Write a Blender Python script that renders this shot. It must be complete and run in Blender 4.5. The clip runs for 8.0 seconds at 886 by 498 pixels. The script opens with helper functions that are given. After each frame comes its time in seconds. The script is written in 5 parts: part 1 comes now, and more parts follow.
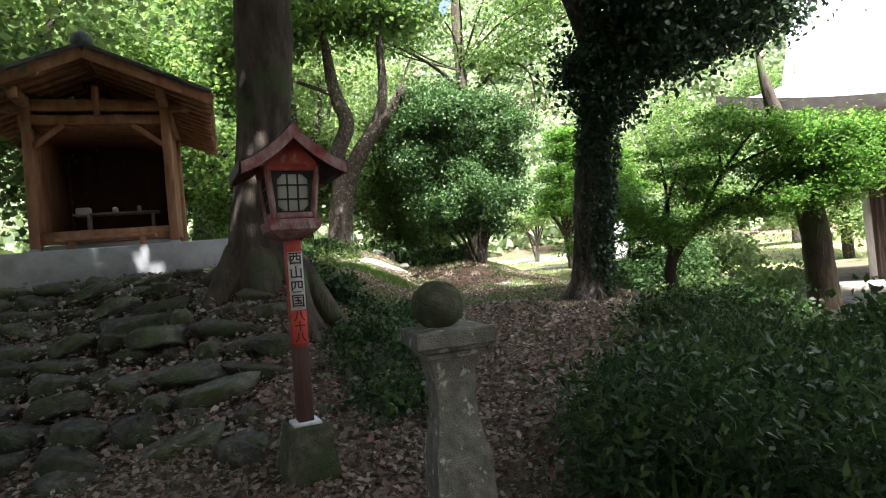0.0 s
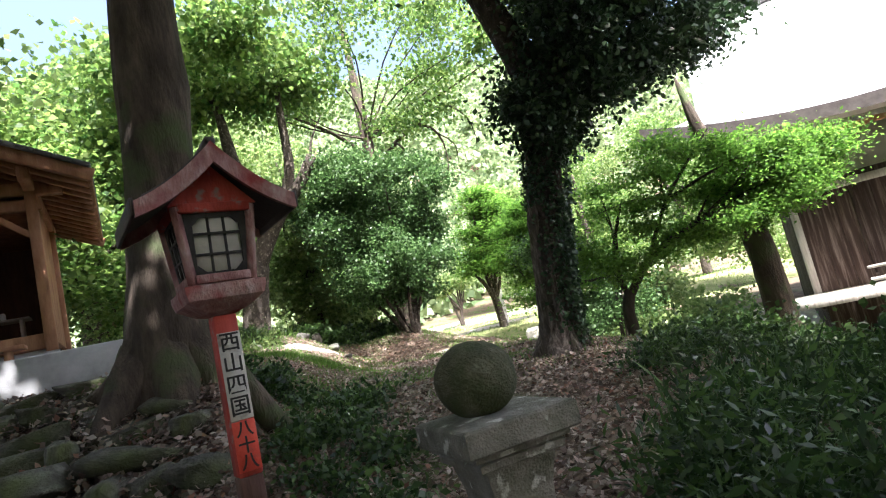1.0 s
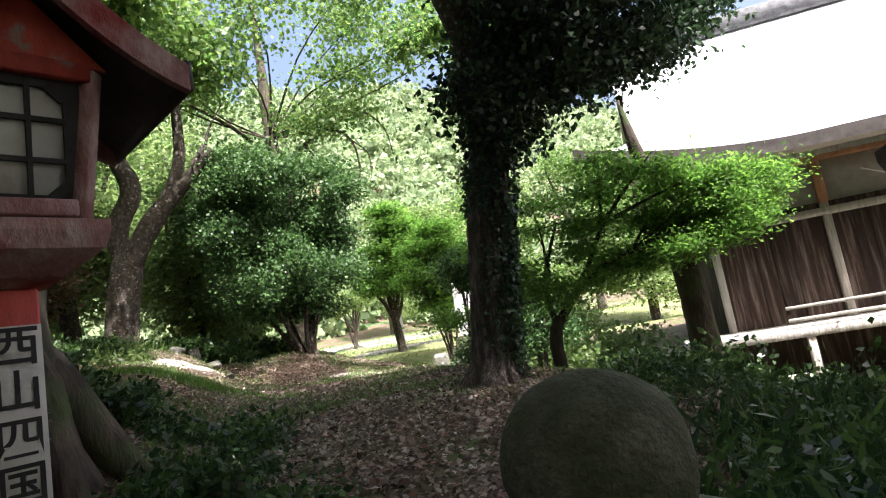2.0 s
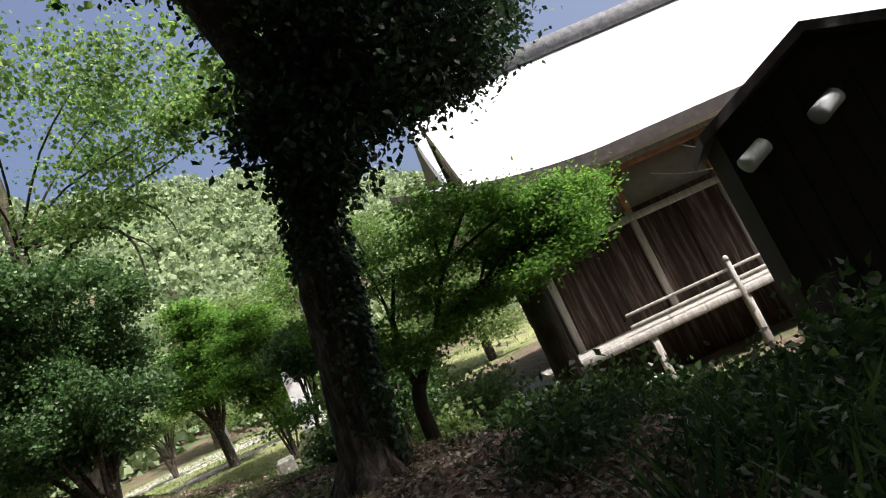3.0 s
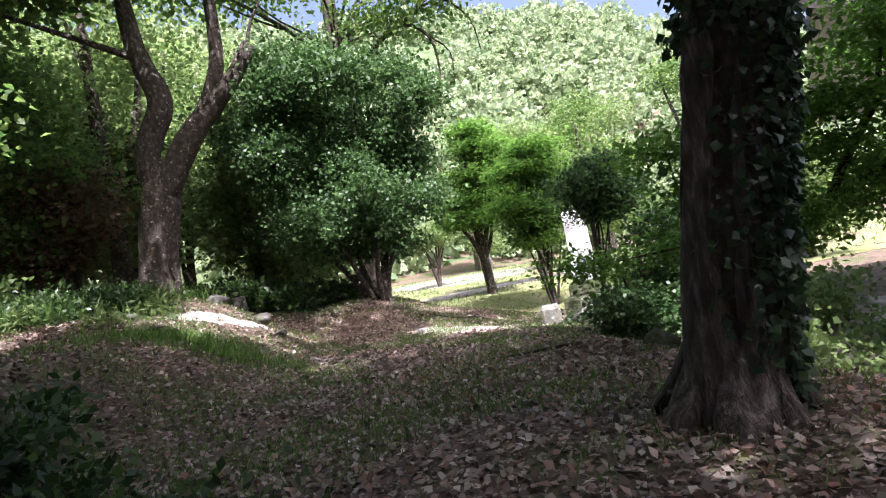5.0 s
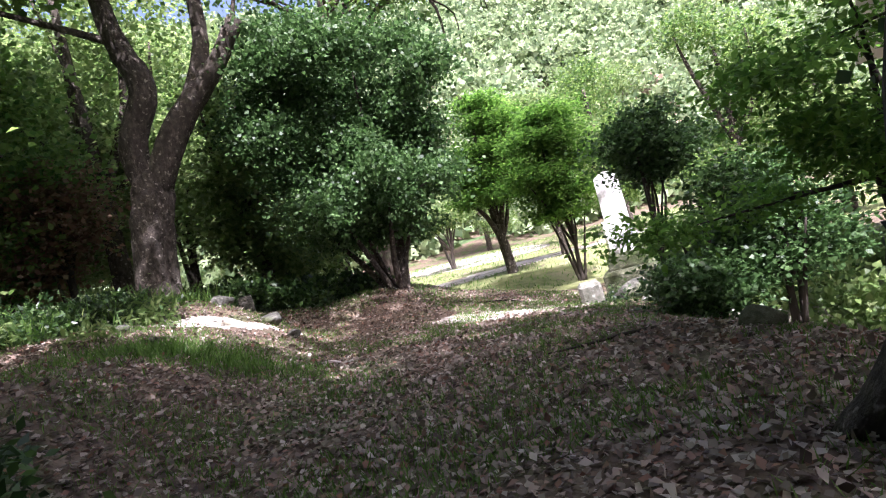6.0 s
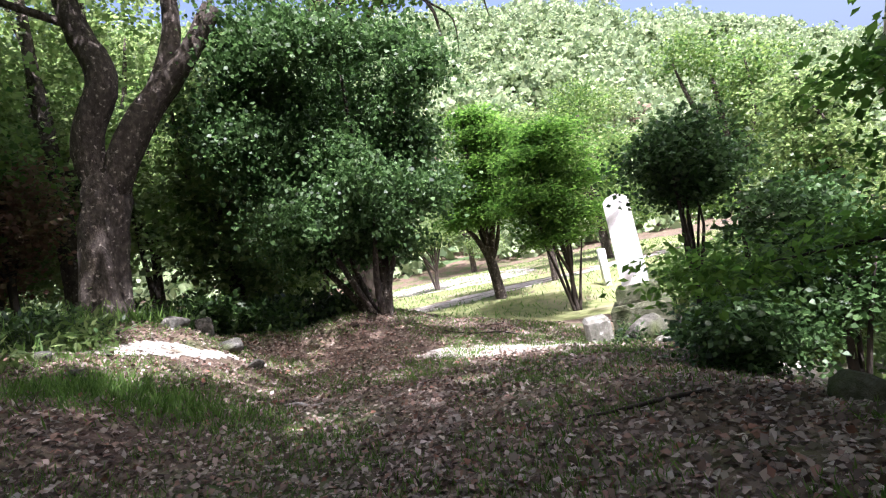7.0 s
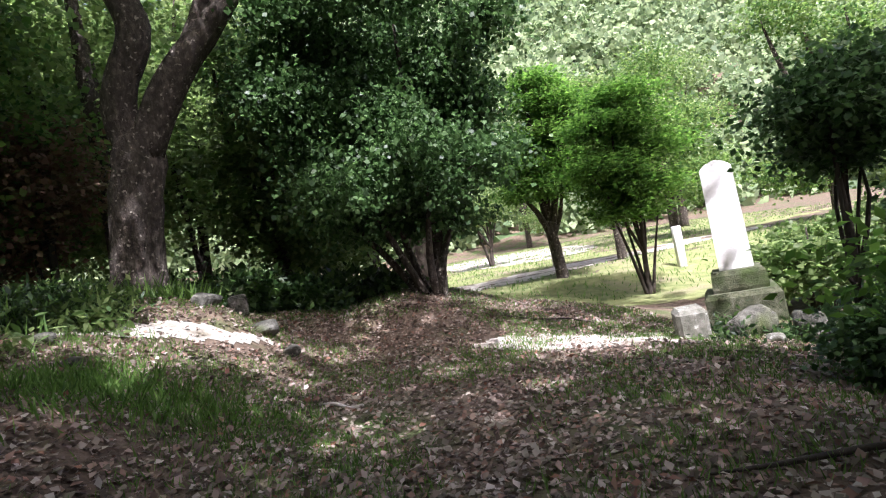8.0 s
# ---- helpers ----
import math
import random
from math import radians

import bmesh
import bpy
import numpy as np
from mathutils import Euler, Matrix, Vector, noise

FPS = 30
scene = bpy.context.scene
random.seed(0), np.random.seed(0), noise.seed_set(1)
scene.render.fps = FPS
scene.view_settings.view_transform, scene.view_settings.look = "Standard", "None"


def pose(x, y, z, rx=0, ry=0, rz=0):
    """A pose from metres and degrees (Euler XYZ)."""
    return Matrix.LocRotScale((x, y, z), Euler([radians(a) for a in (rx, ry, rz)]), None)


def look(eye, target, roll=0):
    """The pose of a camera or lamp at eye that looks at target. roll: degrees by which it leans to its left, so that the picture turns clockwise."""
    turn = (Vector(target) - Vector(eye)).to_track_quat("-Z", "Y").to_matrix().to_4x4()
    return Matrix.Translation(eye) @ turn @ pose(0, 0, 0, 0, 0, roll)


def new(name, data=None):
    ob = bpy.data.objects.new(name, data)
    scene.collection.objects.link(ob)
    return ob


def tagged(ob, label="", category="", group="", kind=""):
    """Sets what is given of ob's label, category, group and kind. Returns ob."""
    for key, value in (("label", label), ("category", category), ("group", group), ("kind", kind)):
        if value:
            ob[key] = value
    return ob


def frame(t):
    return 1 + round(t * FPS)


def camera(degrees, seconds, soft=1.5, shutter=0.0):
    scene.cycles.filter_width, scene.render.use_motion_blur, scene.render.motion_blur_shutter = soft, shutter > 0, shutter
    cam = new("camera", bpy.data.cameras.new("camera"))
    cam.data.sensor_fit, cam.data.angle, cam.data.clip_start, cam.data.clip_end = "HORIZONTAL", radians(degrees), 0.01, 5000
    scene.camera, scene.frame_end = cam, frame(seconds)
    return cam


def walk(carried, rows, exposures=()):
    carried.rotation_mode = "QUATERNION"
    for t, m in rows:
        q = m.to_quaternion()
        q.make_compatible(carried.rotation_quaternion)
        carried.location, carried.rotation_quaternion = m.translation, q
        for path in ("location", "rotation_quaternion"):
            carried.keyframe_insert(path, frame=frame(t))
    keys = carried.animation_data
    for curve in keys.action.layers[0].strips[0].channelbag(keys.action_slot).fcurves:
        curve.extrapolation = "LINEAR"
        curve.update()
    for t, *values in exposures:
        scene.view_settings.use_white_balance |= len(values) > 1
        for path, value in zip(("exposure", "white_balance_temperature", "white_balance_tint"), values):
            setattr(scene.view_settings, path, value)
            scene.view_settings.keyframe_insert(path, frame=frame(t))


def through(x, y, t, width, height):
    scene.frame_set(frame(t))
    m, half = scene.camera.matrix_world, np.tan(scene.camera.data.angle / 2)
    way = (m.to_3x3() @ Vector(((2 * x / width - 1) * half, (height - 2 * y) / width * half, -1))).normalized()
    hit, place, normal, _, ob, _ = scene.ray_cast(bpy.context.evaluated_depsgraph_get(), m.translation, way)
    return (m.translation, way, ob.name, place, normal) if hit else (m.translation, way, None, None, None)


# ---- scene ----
cam = camera(74.1, 8.0, soft=1.15)
METRES, EYE, TILT, LEAN, TURN = 9.0, 1.2, 1.5, 5.5, 0.0
ROWS = [
    (0.0, 0.0, 0.0, 0.0, 0.0, 0.0, -0.0),
    (0.5, -0.0192, 0.0593, -0.0023, -3.04, 4.35, 3.66),
    (1.0, -0.0429, 0.1203, -0.0078, -8.15, 6.55, 7.48),
    (2.5, -0.0565, 0.3172, -0.0076, -26.46, 8.86, 8.24),
    (3.0, -0.0296, 0.3767, -0.0002, -35.22, 11.46, 18.86),
    (3.5, -0.0064, 0.4291, 0.0073, -35.08, 4.58, 5.81),
    (4.0, 0.0111, 0.487, 0.0145, -24.86, 5.15, 0.99),
    (4.5, 0.024, 0.5491, 0.0158, -14.0, 5.11, 1.27),
    (5.0, 0.0141, 0.6087, 0.0131, -10.8, 2.02, 4.29),
    (6.5, 0.0079, 0.7818, 0.0201, -10.25, 0.31, 8.9),
    (7.0, 0.0182, 0.842, 0.025, -11.73, 2.08, 5.86),
    (7.5, 0.0292, 0.9041, 0.022, -7.6, 0.7, 4.27),
    (8.0, 0.0297, 0.9649, 0.0297, -6.57, 0.02, 4.65),
]
POSES = [(t, pose(0, 0, EYE, TILT, LEAN, TURN) @ pose(METRES * x, METRES * y, METRES * z, 90 + pitch, roll, yaw)) for t, x, y, z, yaw, pitch, roll in ROWS]
walk(cam, POSES, exposures=[(0.0, 2.15, 5850, 13), (0.5, 2.6, 5850, 14), (1.0, 2.4, 5850, 15), (2.5, 1.45, 6000, 15), (3.0, 0.65, 6000, 15), (3.5, -0.8, 6000, 13), (4.0, -0.1, 5900, 16), (4.5, 1.3, 5750, 24), (5.5, 1.7, 5600, 27), (7.0, 1.6, 5600, 25), (8.0, 1.3, 5600, 22)])

# ---- world and sun ----
SUN = Vector((0.14, -0.50, 0.85)).normalized()
world = bpy.data.worlds.new("sky")
scene.world = world
world.use_nodes = True
wn = world.node_tree.nodes
sky = wn.new("ShaderNodeTexSky")
sky.sky_type, sky.sun_disc = "NISHITA", False
sky.sun_elevation, sky.sun_rotation = math.asin(SUN.z), math.atan2(SUN.x, SUN.y)
sky.dust_density, sky.air_density, sky.ozone_density = 10.0, 1.0, 0.3
wn["Background"].inputs["Strength"].default_value = 0.13
world.node_tree.links.new(sky.outputs[0], wn["Background"].inputs["Color"])
sun = new("sun", bpy.data.lights.new("sun", "SUN"))
sun.data.energy, sun.data.angle, sun.data.color = 5.0, radians(0.6), (1.0, 0.95, 0.86)
sun.matrix_world = look((0, 0, 40), Vector((0, 0, 40)) - SUN)


# ---- materials ----
def material(name, ramp, scale=6.0, detail=6.0, rough=0.8, bump=0.3, spec=0.3, metal=0.0, stretch=(1, 1, 1), spots=None, island=0.0, fine=60.0):
    """A node material: a noise ramp of base colours, a second fine noise in the bump, and blotches of another colour (spots: colour, scale, low, high)."""
    m = bpy.data.materials.new(name)
    m.use_nodes = True
    n, l = m.node_tree.nodes, m.node_tree.links
    b = n["Principled BSDF"]
    b.inputs["Roughness"].default_value, b.inputs["Metallic"].default_value = rough, metal
    b.inputs["Specular IOR Level"].default_value = spec
    co = n.new("ShaderNodeTexCoord")
    mp = n.new("ShaderNodeMapping")
    mp.inputs["Scale"].default_value = stretch
    l.new(co.outputs["Object"], mp.inputs["Vector"])
    t = n.new("ShaderNodeTexNoise")
    t.inputs["Scale"].default_value, t.inputs["Detail"].default_value, t.inputs["Roughness"].default_value = scale, detail, 0.65
    l.new(mp.outputs[0], t.inputs["Vector"])
    r = n.new("ShaderNodeValToRGB")
    while len(r.color_ramp.elements) < len(ramp):
        r.color_ramp.elements.new(0.5)
    for k, c in enumerate(ramp):
        r.color_ramp.elements[k].position = 0.3 + 0.4 * k / max(1, len(ramp) - 1)
        r.color_ramp.elements[k].color = (*c, 1)
    l.new(t.outputs["Fac"], r.inputs["Fac"])
    col = r.outputs["Color"]
    if spots:
        s = n.new("ShaderNodeTexNoise")
        s.inputs["Scale"].default_value, s.inputs["Detail"].default_value = spots[1], 5
        l.new(co.outputs["Object"], s.inputs["Vector"])
        sr = n.new("ShaderNodeMapRange")
        sr.inputs["From Min"].default_value, sr.inputs["From Max"].default_value = spots[2], spots[3]
        l.new(s.outputs["Fac"], sr.inputs["Value"])
        mx = n.new("ShaderNodeMix")
        mx.data_type = "RGBA"
        l.new(sr.outputs["Result"], mx.inputs["Factor"])
        l.new(col, mx.inputs["A"])
        mx.inputs["B"].default_value = (*spots[0], 1)
        col = mx.outputs["Result"]
    if island:
        g = n.new("ShaderNodeObjectInfo")
        hv = n.new("ShaderNodeHueSaturation")
        mr = n.new("ShaderNodeMapRange")
        mr.inputs["To Min"].default_value, mr.inputs["To Max"].default_value = 1 - island, 1 + island
        l.new(g.outputs["Random"], mr.inputs["Value"])
        l.new(mr.outputs["Result"], hv.inputs["Value"])
        l.new(col, hv.inputs["Color"])
        col = hv.outputs["Color"]
    l.new(col, b.inputs["Base Color"])
    if bump:
        t2 = n.new("ShaderNodeTexNoise")
        t2.inputs["Scale"].default_value, t2.inputs["Detail"].default_value = fine, 4
        l.new(mp.outputs[0], t2.inputs["Vector"])
        ad = n.new("ShaderNodeMath")
        l.new(t.outputs["Fac"], ad.inputs[0])
        ml = n.new("ShaderNodeMath")
        ml.operation = "MULTIPLY"
        ml.inputs[1].default_value = 0.35
        l.new(t2.outputs["Fac"], ml.inputs[0])
        l.new(ml.outputs[0], ad.inputs[1])
        bp = n.new("ShaderNodeBump")
        bp.inputs["Strength"].default_value, bp.inputs["Distance"].default_value = bump, 0.05
        l.new(ad.outputs[0], bp.inputs["Height"])
        l.new(bp.outputs[0], b.inputs["Normal"])
    return m


def leafy(name, ramp, through=0.45, gloss=0.35, rough=0.4):
    """Leaves: each one takes its own shade of the ramp; light also comes through them."""
    m = bpy.data.materials.new(name)
    m.use_nodes = True
    n, l = m.node_tree.nodes, m.node_tree.links
    b = n["Principled BSDF"]
    b.inputs["Roughness"].default_value, b.inputs["Specular IOR Level"].default_value = rough, gloss
    g = n.new("ShaderNodeNewGeometry")
    r = n.new("ShaderNodeValToRGB")
    while len(r.color_ramp.elements) < len(ramp):
        r.color_ramp.elements.new(0.5)
    for k, c in enumerate(ramp):
        r.color_ramp.elements[k].position = k / max(1, len(ramp) - 1)
        r.color_ramp.elements[k].color = (*c, 1)
    l.new(g.outputs["Random Per Island"], r.inputs["Fac"])
    l.new(r.outputs["Color"], b.inputs["Base Color"])
    tr = n.new("ShaderNodeBsdfTranslucent")
    hv = n.new("ShaderNodeHueSaturation")
    hv.inputs["Value"].default_value, hv.inputs["Saturation"].default_value = 1.75, 1.05
    l.new(r.outputs["Color"], hv.inputs["Color"])
    l.new(hv.outputs["Color"], tr.inputs["Color"])
    mx = n.new("ShaderNodeMixShader")
    mx.inputs[0].default_value = through
    l.new(b.outputs[0], mx.inputs[1])
    l.new(tr.outputs[0], mx.inputs[2])
    l.new(mx.outputs[0], n["Material Output"].inputs["Surface"])
    return m


M_GROUND = material("forest_floor", [(0.05, 0.035, 0.025), (0.12, 0.085, 0.06), (0.2, 0.15, 0.11)], 5, 8, 0.95, 0.6, spots=((0.07, 0.1, 0.03), 0.9, 0.5, 0.68), fine=40)
M_LITTER = leafy("dead_leaves", [(0.06, 0.042, 0.032), (0.15, 0.11, 0.085), (0.28, 0.225, 0.185), (0.2, 0.095, 0.06), (0.42, 0.37, 0.32), (0.1, 0.08, 0.05), (0.33, 0.28, 0.23)], 0.12, 0.3, 0.6)
M_BARK = material("brown_bark", [(0.022, 0.017, 0.012), (0.06, 0.046, 0.034), (0.11, 0.085, 0.065)], 9, 8, 0.9, 0.9, stretch=(1, 1, 0.25), spots=((0.06, 0.08, 0.03), 2.5, 0.52, 0.7))
M_BARK_GREY = material("grey_flaking_bark", [(0.018, 0.014, 0.011), (0.05, 0.04, 0.031), (0.12, 0.098, 0.08)], 15, 9, 0.92, 1.0, stretch=(1, 1, 0.55), spots=((0.26, 0.23, 0.19), 16, 0.6, 0.68), fine=70)
M_BARK_PALE = material("pale_gnarled_bark", [(0.03, 0.024, 0.02), (0.1, 0.08, 0.068), (0.28, 0.24, 0.21)], 12, 9, 0.92, 1.0, stretch=(2, 2, 0.4), fine=60)
M_BARK_DARK = material("dark_thin_bark", [(0.03, 0.025, 0.02), (0.07, 0.055, 0.045)], 12, 6, 0.9, 0.5, stretch=(1, 1, 0.3))
M_STONE = material("mossy_field_stone", [(0.035, 0.034, 0.026), (0.085, 0.082, 0.066), (0.2, 0.19, 0.165)], 9, 10, 0.92, 1.0, spots=((0.08, 0.1, 0.03), 2.2, 0.5, 0.7), island=0.35)
M_CARVED = material("weathered_carved_stone", [(0.09, 0.09, 0.065), (0.19, 0.185, 0.15), (0.3, 0.29, 0.25)], 9, 9, 0.92, 0.6, spots=((0.52, 0.52, 0.46), 15, 0.61, 0.67), fine=120)
M_CARVED_MOSS = material("mossy_dark_stone", [(0.035, 0.042, 0.022), (0.085, 0.09, 0.05), (0.17, 0.165, 0.12)], 9, 9, 0.92, 0.8, spots=((0.05, 0.07, 0.02), 4, 0.46, 0.66), fine=110)
M_STELE = material("pale_granite", [(0.58, 0.57, 0.54), (0.68, 0.67, 0.64), (0.76, 0.75, 0.72)], 14, 8, 0.85, 0.25, spots=((0.4, 0.39, 0.35), 3, 0.62, 0.8), fine=160)
M_CONCRETE = material("grey_concrete", [(0.3, 0.3, 0.3), (0.4, 0.4, 0.4), (0.48, 0.48, 0.48)], 4, 8, 0.9, 0.3, spots=((0.2, 0.2, 0.18), 1.5, 0.55, 0.75), fine=120)
M_WOOD = material("orange_brown_timber", [(0.2, 0.09, 0.045), (0.32, 0.16, 0.085), (0.42, 0.23, 0.13)], 7, 6, 0.65, 0.25, stretch=(1, 1, 0.3), fine=90)
# dark wall boards; also darkens the hall's base in place of shade
M_WOOD_DARK = material("dark_weathered_boards_and_base_shade", [(0.02, 0.012, 0.01), (0.045, 0.028, 0.022), (0.16, 0.13, 0.115)], 4, 8, 0.85, 0.4, stretch=(4, 4, 0.25), island=0.3, fine=90)
M_WOOD_GREY = material("silvered_old_wood", [(0.28, 0.25, 0.22), (0.44, 0.41, 0.37), (0.58, 0.55, 0.51)], 8, 8, 0.85, 0.5, stretch=(3, 3, 0.3), fine=90)
# brown of the lantern post; on the pavilion's back wall it stands for shade
M_WOOD_BROWN = material("dark_brown_post_and_wall_shade", [(0.05, 0.025, 0.018), (0.11, 0.055, 0.04)], 8, 6, 0.8, 0.3, stretch=(2, 2, 0.3))
M_RED = material("worn_vermilion_paint", [(0.2, 0.03, 0.025), (0.4, 0.06, 0.045), (0.5, 0.09, 0.06)], 9, 8, 0.7, 0.3, spots=((0.28, 0.2, 0.18), 16, 0.58, 0.68), stretch=(1, 1, 0.4))
M_REDPALE = material("faded_red_paint", [(0.16, 0.06, 0.055), (0.3, 0.16, 0.145), (0.42, 0.32, 0.29)], 15, 9, 0.85, 0.4, stretch=(1, 1, 0.5), spots=((0.22, 0.035, 0.03), 6, 0.52, 0.66))
M_SIGNRED = material("orange_red_sign_paint", [(0.5, 0.055, 0.035), (0.62, 0.085, 0.05)], 9, 6, 0.6, 0.2, spots=((0.35, 0.08, 0.06), 14, 0.6, 0.7))
M_SIGNWHITE = material("dirty_white_paint", [(0.42, 0.4, 0.36), (0.6, 0.58, 0.53)], 14, 8, 0.7, 0.2, spots=((0.25, 0.22, 0.18), 12, 0.6, 0.72))
M_INK = material("black_paint", [(0.01, 0.01, 0.01), (0.03, 0.028, 0.026)], 20, 4, 0.6, 0.0)
M_ROOFMETAL = material("dark_roof_sheet", [(0.03, 0.025, 0.023), (0.07, 0.06, 0.055)], 6, 6, 0.55, 0.2)
M_ROOFPALE = material("pale_grey_roof_sheet", [(0.5, 0.51, 0.52), (0.57, 0.58, 0.59), (0.62, 0.63, 0.64)], 3, 8, 0.5, 0.06, stretch=(6, 0.3, 0.3))
M_TILE = material("dark_grey_roof_tile", [(0.05, 0.05, 0.052), (0.1, 0.1, 0.105), (0.15, 0.15, 0.155)], 8, 6, 0.6, 0.3, island=0.2)
M_PAPER = material("yellowed_lantern_pane", [(0.42, 0.41, 0.36), (0.55, 0.54, 0.48)], 8, 6, 0.6, 0.1)
M_PLASTER = material("old_grey_plaster", [(0.3, 0.29, 0.28), (0.42, 0.41, 0.39)], 5, 8, 0.9, 0.3)
M_WHITE = material("white_painted_end", [(0.6, 0.62, 0.64), (0.75, 0.76, 0.77)], 9, 6, 0.7, 0.1)
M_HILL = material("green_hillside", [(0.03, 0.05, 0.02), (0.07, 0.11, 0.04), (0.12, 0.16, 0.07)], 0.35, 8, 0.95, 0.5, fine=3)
# gravel of yard and lane; also colours the painted sun patches
M_SAND = material("pale_gravel_and_sun_patches", [(0.26, 0.23, 0.19), (0.38, 0.35, 0.3), (0.5, 0.46, 0.4)], 9, 9, 0.95, 0.5, spots=((0.16, 0.14, 0.1), 2.5, 0.52, 0.7))
M_MEADOW = material("sunny_meadow_turf", [(0.1, 0.12, 0.04), (0.17, 0.19, 0.07), (0.26, 0.26, 0.12)], 3, 9, 0.95, 0.5, spots=((0.2, 0.17, 0.11), 0.7, 0.52, 0.7), fine=30)
M_DARKWOOD = material("blackened_timber", [(0.012, 0.01, 0.009), (0.035, 0.028, 0.024)], 6, 6, 0.8, 0.3, stretch=(3, 3, 0.3))
M_WIRE = material("black_cable", [(0.02, 0.02, 0.02), (0.03, 0.03, 0.03)], 5, 2, 0.6, 0.0)

G_CAMELLIA = leafy("dark_glossy_leaves", [(0.025, 0.055, 0.016), (0.045, 0.09, 0.026), (0.075, 0.14, 0.045), (0.11, 0.185, 0.065)], 0.35, 0.3, 0.45)
G_MAPLE = leafy("fresh_maple_leaves", [(0.05, 0.11, 0.022), (0.085, 0.165, 0.03), (0.13, 0.22, 0.045)], 0.62, 0.2, 0.5)
G_BRIGHT = leafy("light_green_leaves", [(0.065, 0.11, 0.03), (0.12, 0.175, 0.055), (0.2, 0.25, 0.1), (0.09, 0.145, 0.05)], 0.6, 0.35, 0.42)
G_FOREST = leafy("mixed_forest_leaves", [(0.04, 0.09, 0.025), (0.1, 0.165, 0.04), (0.16, 0.22, 0.065), (0.07, 0.13, 0.04)], 0.58, 0.35, 0.45)
# paler, greyer greens: distance haze is put into the leaf colours
G_HILL = leafy("hazy_hillside_leaves", [(0.1, 0.15, 0.075), (0.22, 0.285, 0.14), (0.34, 0.4, 0.23), (0.16, 0.22, 0.12)], 0.35, 0.2, 0.6)
# ivy green; on the ivy tree's crown its darkness stands for shade
G_IVY = leafy("ivy_and_crown_shade_leaves", [(0.015, 0.035, 0.015), (0.03, 0.06, 0.025), (0.05, 0.09, 0.035)], 0.2, 0.35, 0.42)
G_FERN = leafy("undergrowth_leaves", [(0.013, 0.03, 0.009), (0.032, 0.066, 0.018), (0.08, 0.135, 0.035)], 0.35, 0.4, 0.4)
G_GRASS = leafy("grass_blades", [(0.05, 0.1, 0.02), (0.09, 0.17, 0.03), (0.15, 0.24, 0.06)], 0.4, 0.3, 0.5)
G_RUSTY = leafy("brown_shrub_leaves", [(0.12, 0.07, 0.045), (0.2, 0.12, 0.08), (0.1, 0.09, 0.04), (0.26, 0.17, 0.12)], 0.35, 0.2, 0.6)


# ---- building helpers ----
def sm(a, b, v):
    """A smooth step from 0 at a to 1 at b."""
    u = min(1.0, max(0.0, (v - a) / (b - a)))
    return u * u * (3 - 2 * u)


def bump(x, y, cx, cy, s, h):
    return h * math.exp(-((x - cx) ** 2 + (y - cy) ** 2) / (2 * s * s))


def gz(x, y):
    """Height of the ground."""
    z = -0.15 + 0.68 * sm(2.0, 8.0, y)
    z += 1.15 * sm(0.3, -3.2, x) * sm(9, 14, y)
    z += bump(x, y, -1.75, 15.7, 0.75, 0.36) + bump(x, y, 0.6, 18.3, 1.3, 0.75)
    z -= 1.35 * sm(2.4, 6.0, x) * (1 - 0.62 * sm(10.5, 15, y) - 0.4 * sm(21, 26, y)) * sm(0, 4, y)
    z -= bump(x, y, 3.0, 16.0, 1.6, 0.18)
    w = sm(-0.9, -2.6, x) * sm(4.3, 7.6, y) * (1 - sm(11.5, 15, y))
    z += (1.38 - z) * w
    z += 0.6 * sm(25, 60, y)
    r = math.hypot(x, y)
    if r > 14:
        z += 0.05 * min(60, max(0.0, -8 - x)) * sm(14, 25, r)
    if y > 58:
        side = 1 - 0.35 * sm(0.35, 1.3, x / y)
        z += 62 * side * sm(55, 160, y)
    z += 0.05 * noise.noise((x * 0.9, y * 0.9, 0)) + 0.018 * noise.noise((x * 4, y * 4, 3))
    return z


def mesh_ob(name, bm, mat, smooth=True):
    me = bpy.data.meshes.new(name)
    bm.to_mesh(me)
    bm.free()
    if smooth:
        me.shade_smooth()
    if mat:
        me.materials.append(mat)
    return new(name, me)


def part(name, bm, mat, parent, label="", smooth=True):
    """Links a bmesh (or a mesh that is already made) as one object under a thing or a part."""
    if isinstance(bm, bpy.types.Mesh):
        ob = new(name, bm)
        if not bm.materials:
            bm.materials.append(mat)
    else:
        ob = mesh_ob(name, bm, mat, smooth)
    ob.parent = parent
    if label:
        ob["label"] = label
    return ob


def thing(name, m, label, category, group="", kind=""):
    ob = new(name)
    ob.empty_display_size = 0.2
    ob.matrix_world = m
    return tagged(ob, label, category, group, kind)


def box(bm, c, s, bevel=0.0, m=None):
    """A box of size s round the centre c, its edges bevelled."""
    mat = Matrix.Translation(c) @ (m or Matrix()) @ Matrix.Diagonal((*s, 1))
    r = bmesh.ops.create_cube(bm, size=1, matrix=mat)
    if bevel:
        es = list({e for v in r["verts"] for e in v.link_edges})
        bmesh.ops.bevel(bm, geom=es, offset=bevel, segments=1, affect="EDGES")
    return bm


def boxed(c, s, bevel=0.006, m=None):
    return box(bmesh.new(), c, s, bevel, m)


def beam(a, b, w, h, bevel=0.008):
    """A squared timber from a to b, w wide and h high."""
    a, b = Vector(a), Vector(b)
    d = b - a
    q = d.to_track_quat("X", "Z").to_matrix().to_4x4()
    return boxed((a + b) / 2, (d.length, w, h), bevel, q)


